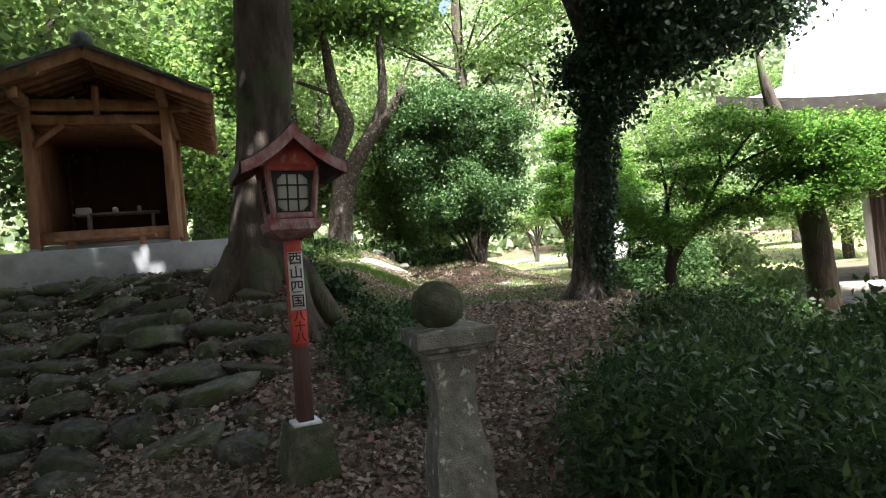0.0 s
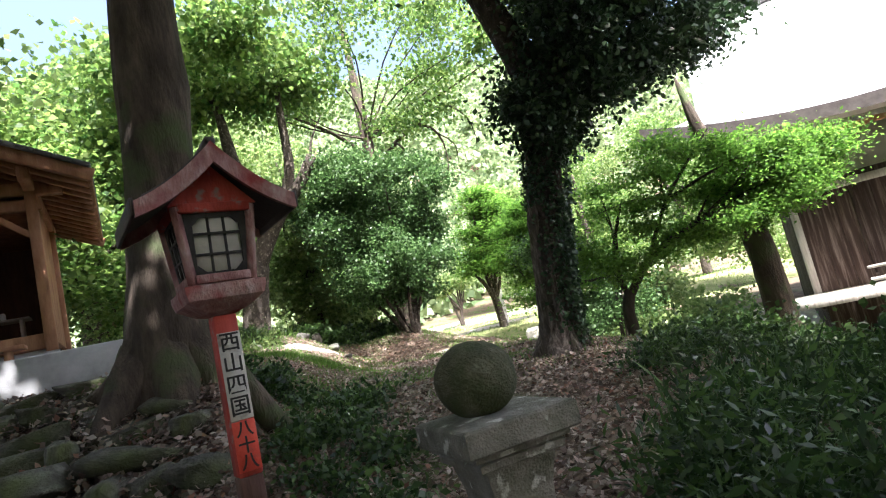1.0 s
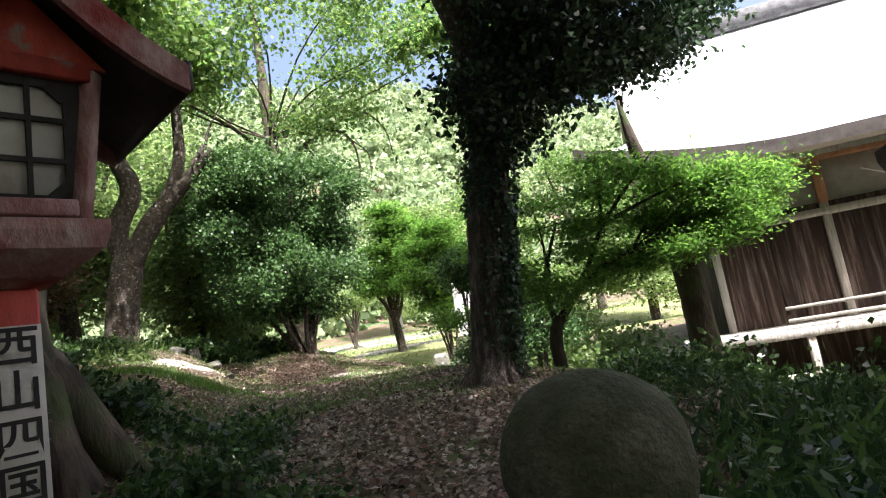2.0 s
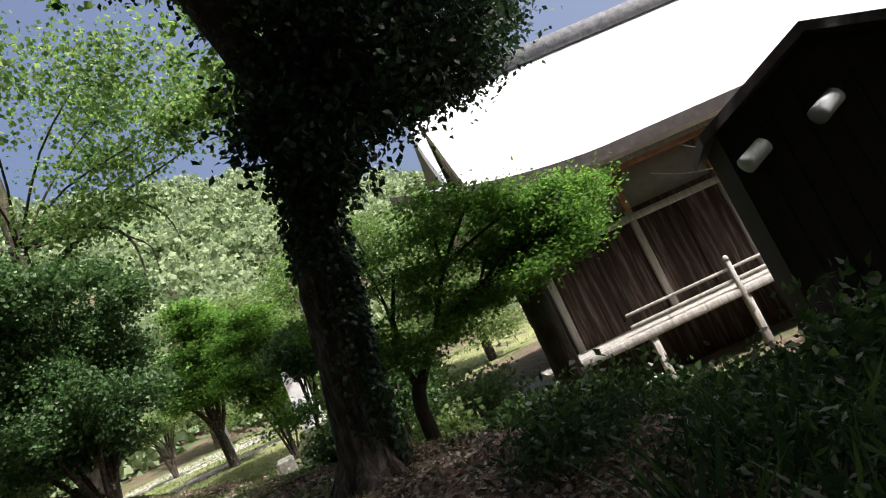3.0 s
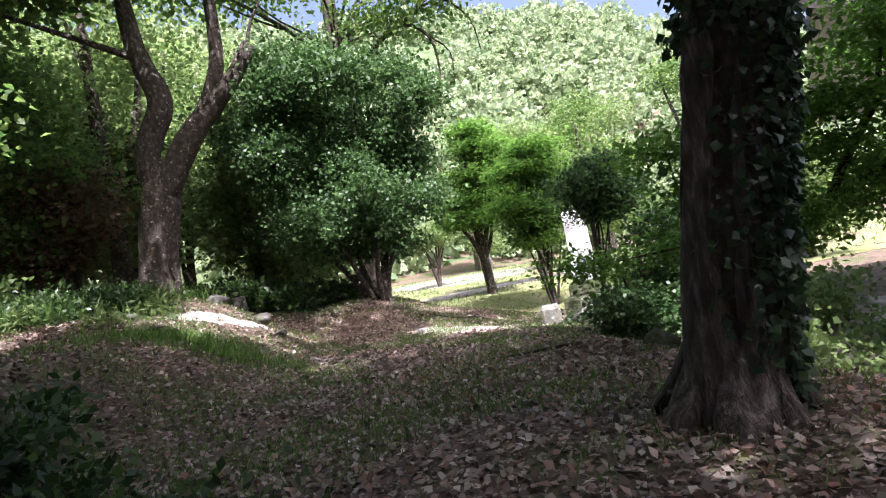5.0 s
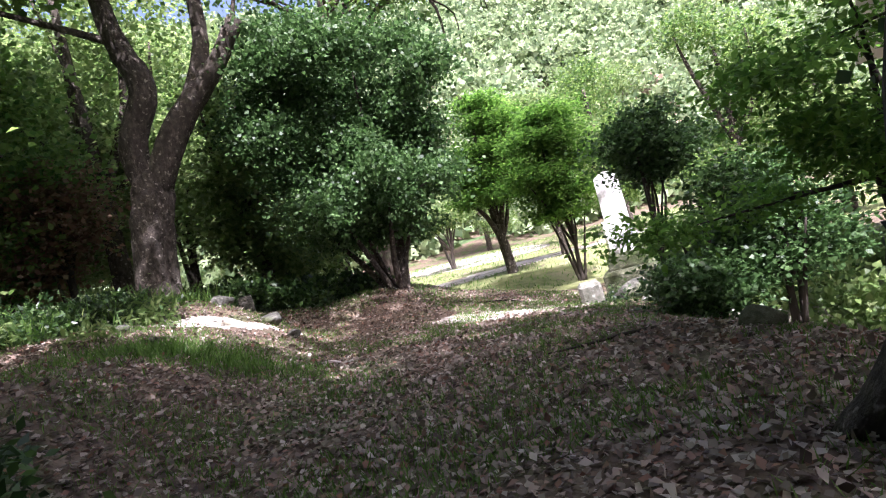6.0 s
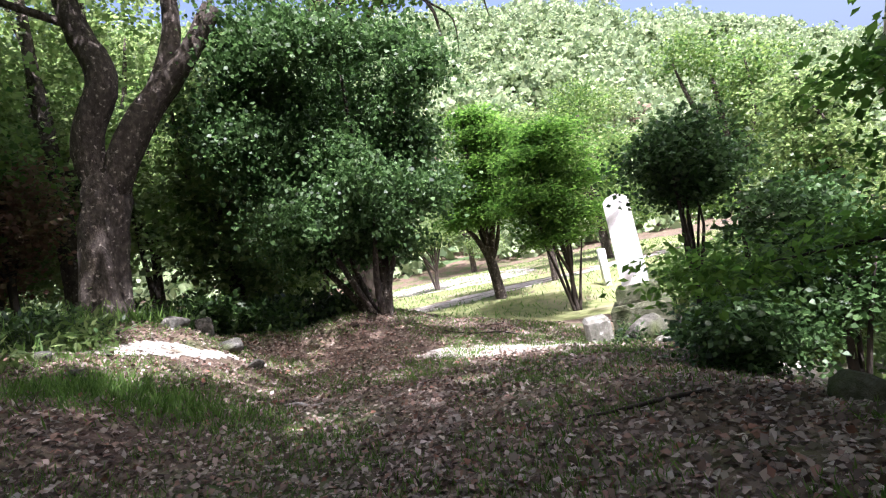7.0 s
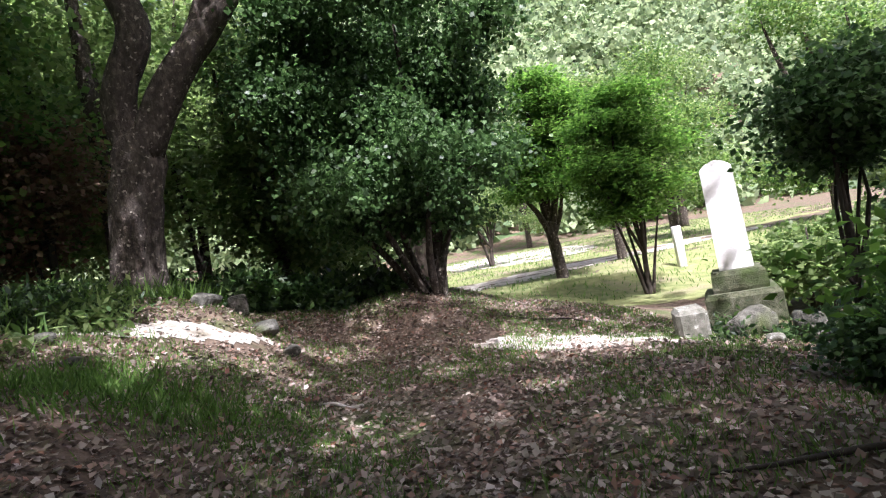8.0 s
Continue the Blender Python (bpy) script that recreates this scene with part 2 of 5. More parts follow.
def tube(path, radii, sides=10, rough=0.0, seed=0, bm=None, steps=4):
    """A tapered, uneven tube along a smooth line through the points of path."""
    bm = bm or bmesh.new()
    pts = [Vector(p) for p in path]
    line, rad = [], []
    for i in range(len(pts) - 1):
        p0, p1, p2, p3 = pts[max(0, i - 1)], pts[i], pts[i + 1], pts[min(len(pts) - 1, i + 2)]
        for k in range(steps + (i == len(pts) - 2)):
            u = k / steps
            line.append(0.5 * ((2 * p1) + (p2 - p0) * u + (2 * p0 - 5 * p1 + 4 * p2 - p3) * u * u + (3 * p1 - p0 - 3 * p2 + p3) * u ** 3))
            rad.append(radii[i] + (radii[i + 1] - radii[i]) * u)
    rings = []
    side = Vector((1, 0.1, 0))
    for i, p in enumerate(line):
        d = (line[min(i + 1, len(line) - 1)] - line[max(i - 1, 0)]).normalized()
        side = (side - d * side.dot(d)).normalized()
        other = d.cross(side)
        ring = []
        for k in range(sides):
            a = 2 * math.pi * k / sides
            w = side * math.cos(a) + other * math.sin(a)
            r = rad[i] * (1 + rough * noise.noise(Vector((w.x * 1.6, w.y * 1.6, p.z * 1.1 + w.z)) + Vector((seed, seed * 3.7, 0))) + 0.4 * rough * noise.noise((p * 6 + w * 3)))
            ring.append(bm.verts.new(p + w * r))
        rings.append(ring)
    for a, b in zip(rings, rings[1:]):
        for k in range(sides):
            bm.faces.new((a[k], a[(k + 1) % sides], b[(k + 1) % sides], b[k]))
    bm.faces.new(rings[0][::-1])
    bm.faces.new(rings[-1])
    return bm


def lathe(profile, sides=20, square=False):
    """A turned form from (radius, height) pairs; square: four-sided."""
    bm = bmesh.new()
    n = 4 if square else sides
    rings = []
    for r, z in profile:
        k = math.sqrt(2) if square else 1
        rings.append([bm.verts.new((k * r * math.cos(2 * math.pi * (i + 0.5) / n), k * r * math.sin(2 * math.pi * (i + 0.5) / n), z)) for i in range(n)])
    for a, b in zip(rings, rings[1:]):
        for i in range(n):
            bm.faces.new((a[i], a[(i + 1) % n], b[(i + 1) % n], b[i]))
    bm.faces.new(rings[0][::-1])
    bm.faces.new(rings[-1])
    return bm


def rock(seed, s, cuts=2):
    """A rounded, uneven stone of about the size s."""
    bm = bmesh.new()
    bmesh.ops.create_icosphere(bm, subdivisions=cuts, radius=0.5)
    for v in bm.verts:
        p = v.co.copy()
        q = Vector([math.copysign(abs(a * 2) ** 0.5 / 2, a) for a in p])
        k = 1 + 0.36 * noise.noise(p * 2.4 + Vector((seed * 5.1, seed, 0))) + 0.2 * abs(noise.noise(p * 5 + Vector((0, seed * 3.3, 0)))) - 0.08 + 0.07 * noise.noise(p * 13)
        v.co = q * k
    g = random.Random(seed)
    for _ in range(9):
        n = Vector((g.gauss(0, 1), g.gauss(0, 1), g.gauss(0, 1))).normalized()
        d = g.uniform(0.36, 0.5)
        for v in bm.verts:
            over = v.co.dot(n) - d
            if over > 0:
                v.co -= n * over * 0.9
    for v in bm.verts:
        v.co = Vector((v.co.x * s[0], v.co.y * s[1], v.co.z * s[2]))
    return bm


def mesh_of(name, bm, mat, smooth=True):
    me = bpy.data.meshes.new(name)
    bm.to_mesh(me)
    bm.free()
    if smooth:
        me.shade_smooth()
    me.materials.append(mat)
    return me


def quads(name, mat, base, right, up, fold=None):
    """One mesh of many four-cornered leaves: base points, half-width vectors and length vectors, all N x 3."""
    n = len(base)
    nrm = np.cross(right, up)
    nrm /= np.linalg.norm(nrm, axis=1)[:, None] + 1e-9
    lift = nrm * np.linalg.norm(right, axis=1)[:, None] * (0.35 if fold is None else fold)
    v = np.empty((n, 4, 3), np.float32)
    v[:, 0] = base
    v[:, 1] = base + up * 0.45 + right + lift
    v[:, 2] = base + up
    v[:, 3] = base + up * 0.45 - right + lift
    me = bpy.data.meshes.new(name)
    me.vertices.add(n * 4)
    me.vertices.foreach_set("co", v.ravel())
    me.loops.add(n * 4)
    me.loops.foreach_set("vertex_index", np.arange(n * 4, dtype=np.int32))
    me.polygons.add(n)
    me.polygons.foreach_set("loop_start", np.arange(0, n * 4, 4, dtype=np.int32))
    me.update(calc_edges=True)
    me.materials.append(mat)
    return me


def leaf_cloud(name, mat, blobs, n, size, seed, wide=0.42, flat=0.0, clump=0.16, per=14, droop=0.2, hollow=0.5):
    """Leaves in tufts, spread through ellipsoids (x, y, z, rx, ry, rz). flat: how far the leaves lie level; hollow: how far tufts keep to the outside."""
    g = np.random.default_rng(seed)
    w = np.array([(b[3] * b[4] * b[5]) ** (2 / 3) for b in blobs])
    tufts = max(1, n // per)
    which = g.choice(len(blobs), tufts, p=w / w.sum())
    bl = np.array(blobs)[which]
    d = g.normal(size=(tufts, 3))
    d /= np.linalg.norm(d, axis=1)[:, None]
    rr = (hollow + (1 - hollow) * g.random(tufts)) ** 0.7
    rr *= 1 + 0.22 * np.sin(d[:, 0] * 5 + which) * np.sin(d[:, 1] * 6 + d[:, 2] * 5 + seed)
    c = bl[:, :3] + d * bl[:, 3:] * rr[:, None]
    sc = clump * (0.6 + 0.9 * g.random(tufts))
    pos = np.repeat(c, per, 0) + g.normal(size=(tufts * per, 3)) * np.repeat(sc, per)[:, None] * np.array((1, 1, 0.6 - 0.35 * flat))
    m = len(pos)
    up = g.normal(size=(m, 3)) + np.repeat(d, per, 0) * 0.6
    up[:, 2] = up[:, 2] * (1 - flat) - droop
    up /= np.linalg.norm(up, axis=1)[:, None]
    ref = g.normal(size=(m, 3)) * (1 - 0.85 * flat) + np.array((0, 0, 1.0)) * (0.5 + flat)
    right = np.cross(up, ref)
    right /= np.linalg.norm(right, axis=1)[:, None] + 1e-9
    s = size * (0.6 + 0.8 * g.random(m))
    return quads(name, mat, pos, right * (s * wide)[:, None], up * s[:, None])


def tree(name, base, trunk, limbs, bark, crown, label, category="tree", sides=12, rough=0.22, seed=1, group="", crown_label=""):
    """A tree: trunk and limbs as lines of (x, y, z, radius) from its base, crown as a mesh with the same origin."""
    t = thing(name, pose(*base), label, category, group)
    part("trunk", tube([p[:3] for p in trunk], [p[3] for p in trunk], sides, rough, seed), bark, t)
    for i, lb in enumerate(limbs):
        part("limb", tube([p[:3] for p in lb], [p[3] for p in lb], max(5, sides - 4), rough, seed + i, steps=3), bark, t)
    for c in (crown if isinstance(crown, (list, tuple)) else [crown]):
        if c:
            part("crown", c, None, t, crown_label)
    return t


def twigs(start, blobs, n, seed, r=0.012):
    """Thin limbs from points on a trunk out into the crown's ellipsoids."""
    g = random.Random(seed)
    out = []
    for i in range(n):
        b = blobs[i % len(blobs)]
        e = Vector((b[0] + g.uniform(-0.6, 0.6) * b[3], b[1] + g.uniform(-0.6, 0.6) * b[4], b[2] + g.uniform(-0.4, 0.5) * b[5]))
        s = Vector(start)
        mid = (s * 0.5 + e * 0.5) + Vector((g.uniform(-0.15, 0.15), g.uniform(-0.15, 0.15), g.uniform(-0.1, 0.2))) * (e - s).length * 0.6
        out.append([(*s, r * 2.2), (*mid, r * 1.5), (*e, r * 0.5)])
    return out


# ---- ground ----
def axis(lo, hi, a, b, fine, grow):
    """Grid lines: even between a and b, then ever wider out to lo and hi."""
    v = list(np.arange(a, b + 1e-6, fine))
    s, x = fine, b
    while x < hi:
        s *= grow
        x = min(hi, x + s)
        v.append(x)
    s, x = fine, a
    while x > lo:
        s *= grow
        x = max(lo, x - s)
        v.insert(0, x)
    return v


gx, gy = axis(-900, 900, -6, 8, 0.11, 1.14), axis(-600, 1500, -0.5, 20, 0.11, 1.14)
gv = [(x, y, gz(x, y)) for y in gy for x in gx]
nx = len(gx)
gf = [(j * nx + i, j * nx + i + 1, (j + 1) * nx + i + 1, (j + 1) * nx + i) for j in range(len(gy) - 1) for i in range(nx - 1)]
ground_me = bpy.data.meshes.new("ground")
ground_me.from_pydata(gv, [], gf)
ground_me.shade_smooth()
ground_me.materials.append(M_GROUND)
ground = tagged(new("ground", ground_me), "brown forest floor sloping up with bare soil and moss", "ground", kind="structure")


def sheet(name, mat, inside, region, step, label, category):
    """A thin layer that follows the ground inside an outline."""
    bm = bmesh.new()
    x0, x1, y0, y1 = region
    nx, ny = round((x1 - x0) / step), round((y1 - y0) / step)
    made = {}

    def vert(i, j):
        if (i, j) not in made:
            x, y = x0 + i * step, y0 + j * step
            made[i, j] = bm.verts.new((x, y, gz(x, y) + 0.012))
        return made[i, j]

    for i in range(nx):
        for j in range(ny):
            if inside(x0 + (i + 0.5) * step, y0 + (j + 0.5) * step):
                bm.faces.new((vert(i, j), vert(i + 1, j), vert(i + 1, j + 1), vert(i, j + 1)))
    return tagged(mesh_ob(name, bm, mat), label, category, kind="structure")


sheet("yard", M_SAND, lambda x, y: (x - 6.8) ** 2 / 9 + (y - 12.2) ** 2 / 4 < 1 + 0.25 * noise.noise((x * 1.3, y * 1.3, 2)), (3, 10.5, 9, 15.5), 0.15, "pale sunlit gravel yard below the hall", "yard")
# pools of sun painted as pale layers, one on the path, one on the mound
sheet("path_sun_strip", M_SAND, lambda x, y: abs(y - 15.7 + 0.28 * (x - 1.6) + 0.25 * noise.noise((x * 2, y * 2, 9))) < 0.16 + 0.5 * sm(1.3, 2.4, x) + 0.2 * noise.noise((x * 4, y * 4, 2)), (1.3, 3.9, 14, 17), 0.06, "pale layer painting a strip of sunlight on the path", "path")
sheet("mound_sun_patch", M_SAND, lambda x, y: ((x + 1.95) / 0.9) ** 2 + ((y - 14.75 - 0.55 * (x + 1.9)) / 0.24) ** 2 < 1 + 0.9 * noise.noise((x * 4, y * 4, 3)), (-3.4, -0.6, 13, 16.4), 0.06, "pale layer painting a patch of sunlight on the mound", "earth")
sheet("lane", M_SAND, lambda x, y: abs(y - 27.2 - 0.32 * (x - 3) + 0.2 * noise.noise((x, y, 4))) < 1.7 - 0.06 * (x - 3) or ((x - 8.5) / 4.5) ** 2 + ((y - 44) / 8) ** 2 < 1, (2, 16, 25, 53), 0.25, "pale sunny lane crossing behind the trees", "lane")

sheet("meadow", M_MEADOW, lambda x, y: y > 19.6 + 0.5 * noise.noise((x * 0.6, y * 0.6, 8)) and x > 1.6 + 0.4 * noise.noise((x, y, 6)) and abs(y - 27.2 - 0.32 * (x - 3)) > 1.9 - 0.06 * (x - 3) and ((x - 8.5) / 4.5) ** 2 + ((y - 44) / 8) ** 2 > 1.08, (1, 26, 19, 58), 0.3, "short sunny turf of the clearing beyond the path", "meadow")


# ---- stone lantern post with a ball (near the path) ----
def stone_post(m):
    t = thing("stone_post", m, "weathered grey stone gatepost with a mossy ball on top", "stone post")
    prof = [(0.145, -0.25), (0.145, 0.24), (0.138, 0.27), (0.12, 0.33), (0.103, 0.43), (0.099, 0.54), (0.106, 0.64), (0.124, 0.72), (0.13, 0.735)]
    part("shaft", lathe(prof, square=True), M_CARVED, t, smooth=False)
    part("moulding", lathe([(0.135, 0.735), (0.152, 0.742), (0.155, 0.762), (0.147, 0.768), (0.17, 0.776), (0.172, 0.795)], square=True), M_CARVED, t, smooth=False)
    part("cap", lathe([(0.192, 0.795), (0.2, 0.802), (0.2, 0.87), (0.193, 0.878), (0.1, 0.886)], square=True), M_CARVED, t, "lichen-spotted square stone cap", smooth=False)
    bm = bmesh.new()
    bmesh.ops.create_icosphere(bm, subdivisions=4, radius=0.138, matrix=Matrix.Translation((-0.03, 0.0, 0.995)) @ Matrix.Diagonal((1.0, 1.0, 0.9, 1)))
    for v in bm.verts:
        v.co += (v.co - Vector((-0.03, 0.0, 0.995))) * 0.07 * noise.noise(v.co * 9)
    part("ball", bm, M_CARVED_MOSS, t, "rough moss-darkened stone ball")
    return t


stone_post(pose(-0.02, 3.04, 0, 0, 0, 16))


# ---- red wooden lantern on a painted post ----
def lantern(m):
    t = thing("wooden_lantern", m, "red-painted wooden roadside lantern on a lettered post", "lantern")
    r = lathe([(0.17, -0.2), (0.165, 0.0), (0.12, 0.28), (0.11, 0.3)], square=True)
    part("concrete_base", r, M_CARVED_MOSS, t, "mossy tapered concrete base", smooth=False)
    part("collar", boxed((0, 0, 0.305), (0.17, 0.17, 0.025), 0.004), M_WHITE, t, "pale metal collar")
    post = part("post", boxed((0, 0, 1.11), (0.095, 0.095, 0.66), 0.006), M_RED, t)
    part("lower_post", boxed((0, 0, 0.54), (0.094, 0.094, 0.48), 0.006), M_WOOD_BROWN, t, "bare dark brown lower post")
    sw = part("white_panel", boxed((0, -0.05, 1.185), (0.092, 0.006, 0.36), 0.001), M_SIGNWHITE, post, "dirty white painted panel")
    sr = part("red_panel", boxed((0, -0.05, 0.9), (0.092, 0.006, 0.2), 0.001), M_SIGNRED, post, "bright red painted panel")

    def letters(s, z, step, size, parent):
        for k, ch in enumerate(s):
            cu = bpy.data.curves.new("character", "FONT")
            cu.body, cu.size, cu.align_x, cu.align_y, cu.extrude = ch, size, "CENTER", "CENTER", 0.0008
            cu.offset = 0.0012
            cu.materials.append(M_INK)
            ob = new("character", cu)
            ob.parent = parent
            ob.matrix_local = pose(0, -0.0545, z - k * step, 90, 0, 0)

    letters("\u897f\u5c71\u56db\u56fd", 1.32, 0.088, 0.085, sw)
    letters("\u516b\u5341\u516b", 0.965, 0.065, 0.07, sr)
    # tray under the lamp box
    part("tray", lathe([(0.05, 1.44), (0.1, 1.455), (0.172, 1.5), (0.183, 1.535), (0.183, 1.558), (0.16, 1.564)], square=True), M_REDPALE, t, "faded red flared tray", smooth=False)
    # lamp box: four splayed corner posts, panes and lattice on each face
    lo, hi, zb, zt = 0.135, 0.172, 1.565, 1.885
    for sx in (-1, 1):
        for sy in (-1, 1):
            part("corner_post", beam((sx * lo, sy * lo, zb), (sx * hi, sy * hi, zt), 0.036, 0.036, 0.004), M_REDPALE, t)
    for k in range(4):
        f = pose(0, 0, 0, 0, 0, 90 * k)
        tilt = math.atan2(hi - lo, zt - zb)
        fm = f @ Matrix.Translation((0, -(lo + hi) / 2 + 0.004, (zb + zt) / 2)) @ Matrix.Rotation(tilt, 4, "X")
        pane = part("pane", boxed((0, 0.006, 0.0), (0.27, 0.004, 0.3), 0.0), M_PAPER, t, "yellowed translucent pane")
        pane.matrix_local = fm
        lat = bmesh.new()
        # the dark board has cut corners round the pale opening
        for sx in (-1, 1):
            box(lat, (sx * 0.124, -0.002, 0), (0.036, 0.01, 0.3), 0.001)
            for sz in (-1, 1):
                box(lat, (sx * 0.092, -0.0025, sz * 0.105), (0.045, 0.01, 0.022), 0.001, Matrix.Rotation(sx * sz * radians(40), 4, "Y"))
                box(lat, (sx * 0.1, -0.0015, sz * 0.118), (0.03, 0.01, 0.03), 0.001)
            box(lat, (sx * 0.036, -0.003, 0), (0.011, 0.012, 0.28), 0.001)
        for z in (-0.128, 0.128):
            box(lat, (0, -0.002, z), (0.25, 0.01, 0.034), 0.001)
        for z in (-0.04, 0.045):
            box(lat, (0, -0.003, z), (0.23, 0.012, 0.011), 0.001)
        lt = part("lattice", lat, M_INK, t, "dark lattice with shaped corners", smooth=False)
        lt.matrix_local = fm
        part("sill", boxed((0, 0, 0), (0.25, 0.03, 0.036), 0.004), M_REDPALE, t).matrix_local = f @ Matrix.Translation((0, -0.15, 1.585))
        part("head_rail", boxed((0, 0, 0), (0.33, 0.03, 0.04), 0.004), M_RED, t).matrix_local = f @ Matrix.Translation((0, -0.178, 1.875))
    # gabled roof with a sagging sweep, ridge running away from the front
    for sx in (-1, 1):
        bm = bmesh.new()
        rows = []
        for i in range(9):
            u = i / 8
            x = sx * 0.36 * u
            z = 2.13 - 0.235 * (1.45 * u - 0.45 * u * u) - (0.02 if u > 0.99 else 0)
            rows.append([bm.verts.new((x, y, z + dz)) for y, dz in ((-0.29, 0), (0.29, 0), (0.29, -0.022), (-0.29, -0.022))])
        for a, b in zip(rows, rows[1:]):
            for k in range(4):
                bm.faces.new((a[k], a[(k + 1) % 4], b[(k + 1) % 4], b[k]))
        bm.faces.new(rows[-1])
        bm.faces.new(rows[0][::-1])
        bmesh.ops.recalc_face_normals(bm, faces=bm.faces)
        part("roof_slope", bm, M_ROOFMETAL, t, "dark sheet roof slope", smooth=False)
        part("eave_fascia", boxed((sx * 0.362, 0, 1.865), (0.016, 0.6, 0.07), 0.003), M_ROOFMETAL, t)
        for y in (-0.3, 0.3):
            bg = bmesh.new()
            rr = []
            for i in range(9):
                u = i / 8
                x = sx * 0.355 * u
                z = 2.112 - 0.235 * (1.45 * u - 0.45 * u * u)
                h = 0.08 - 0.025 * u
                rr.append([bg.verts.new((x, y + dy, z + dz)) for dy, dz in ((-0.012, 0.008), (0.012, 0.008), (0.012, -h), (-0.012, -h))])
            for a, b in zip(rr, rr[1:]):
                for k in range(4):
                    bg.faces.new((a[k], a[(k + 1) % 4], b[(k + 1) % 4], b[k]))
            bg.faces.new(rr[-1])
            bg.faces.new(rr[0][::-1])
            bmesh.ops.recalc_face_normals(bg, faces=bg.faces)
            part("bargeboard", bg, M_REDPALE, t, "faded pinkish red bargeboard", smooth=False)
    for y in (-0.19, 0.175):
        gb = bmesh.new()
        vs = [gb.verts.new(p) for p in ((-0.2, y, 1.885), (0.2, y, 1.885), (0, y, 2.06))]
        ws = [gb.verts.new((v.co.x, v.co.y + 0.015, v.co.z)) for v in vs]
        gb.faces.new(vs)
        gb.faces.new(ws[::-1])
        for k in range(3):
            gb.faces.new((vs[k], ws[k], ws[(k + 1) % 3], vs[(k + 1) % 3]))
        part("gable_board", gb, M_RED, t, smooth=False)
    part("ridge_cap", beam((0, -0.31, 2.125), (0, 0.31, 2.125), 0.05, 0.03), M_ROOFMETAL, t)
    slim = Matrix.Diagonal((0.87, 0.87, 1, 1))
    for ob in t.children:
        if ob.type == "MESH" and (ob.matrix_basis @ ob.data.vertices[0].co).z > 1.43 and ob.name.split(".")[0] != "post":
            ob.data.transform(ob.matrix_basis.inverted() @ slim @ ob.matrix_basis)
    return t


lantern(pose(-0.95, 3.68, 0.0, 0, 0.8, 26))


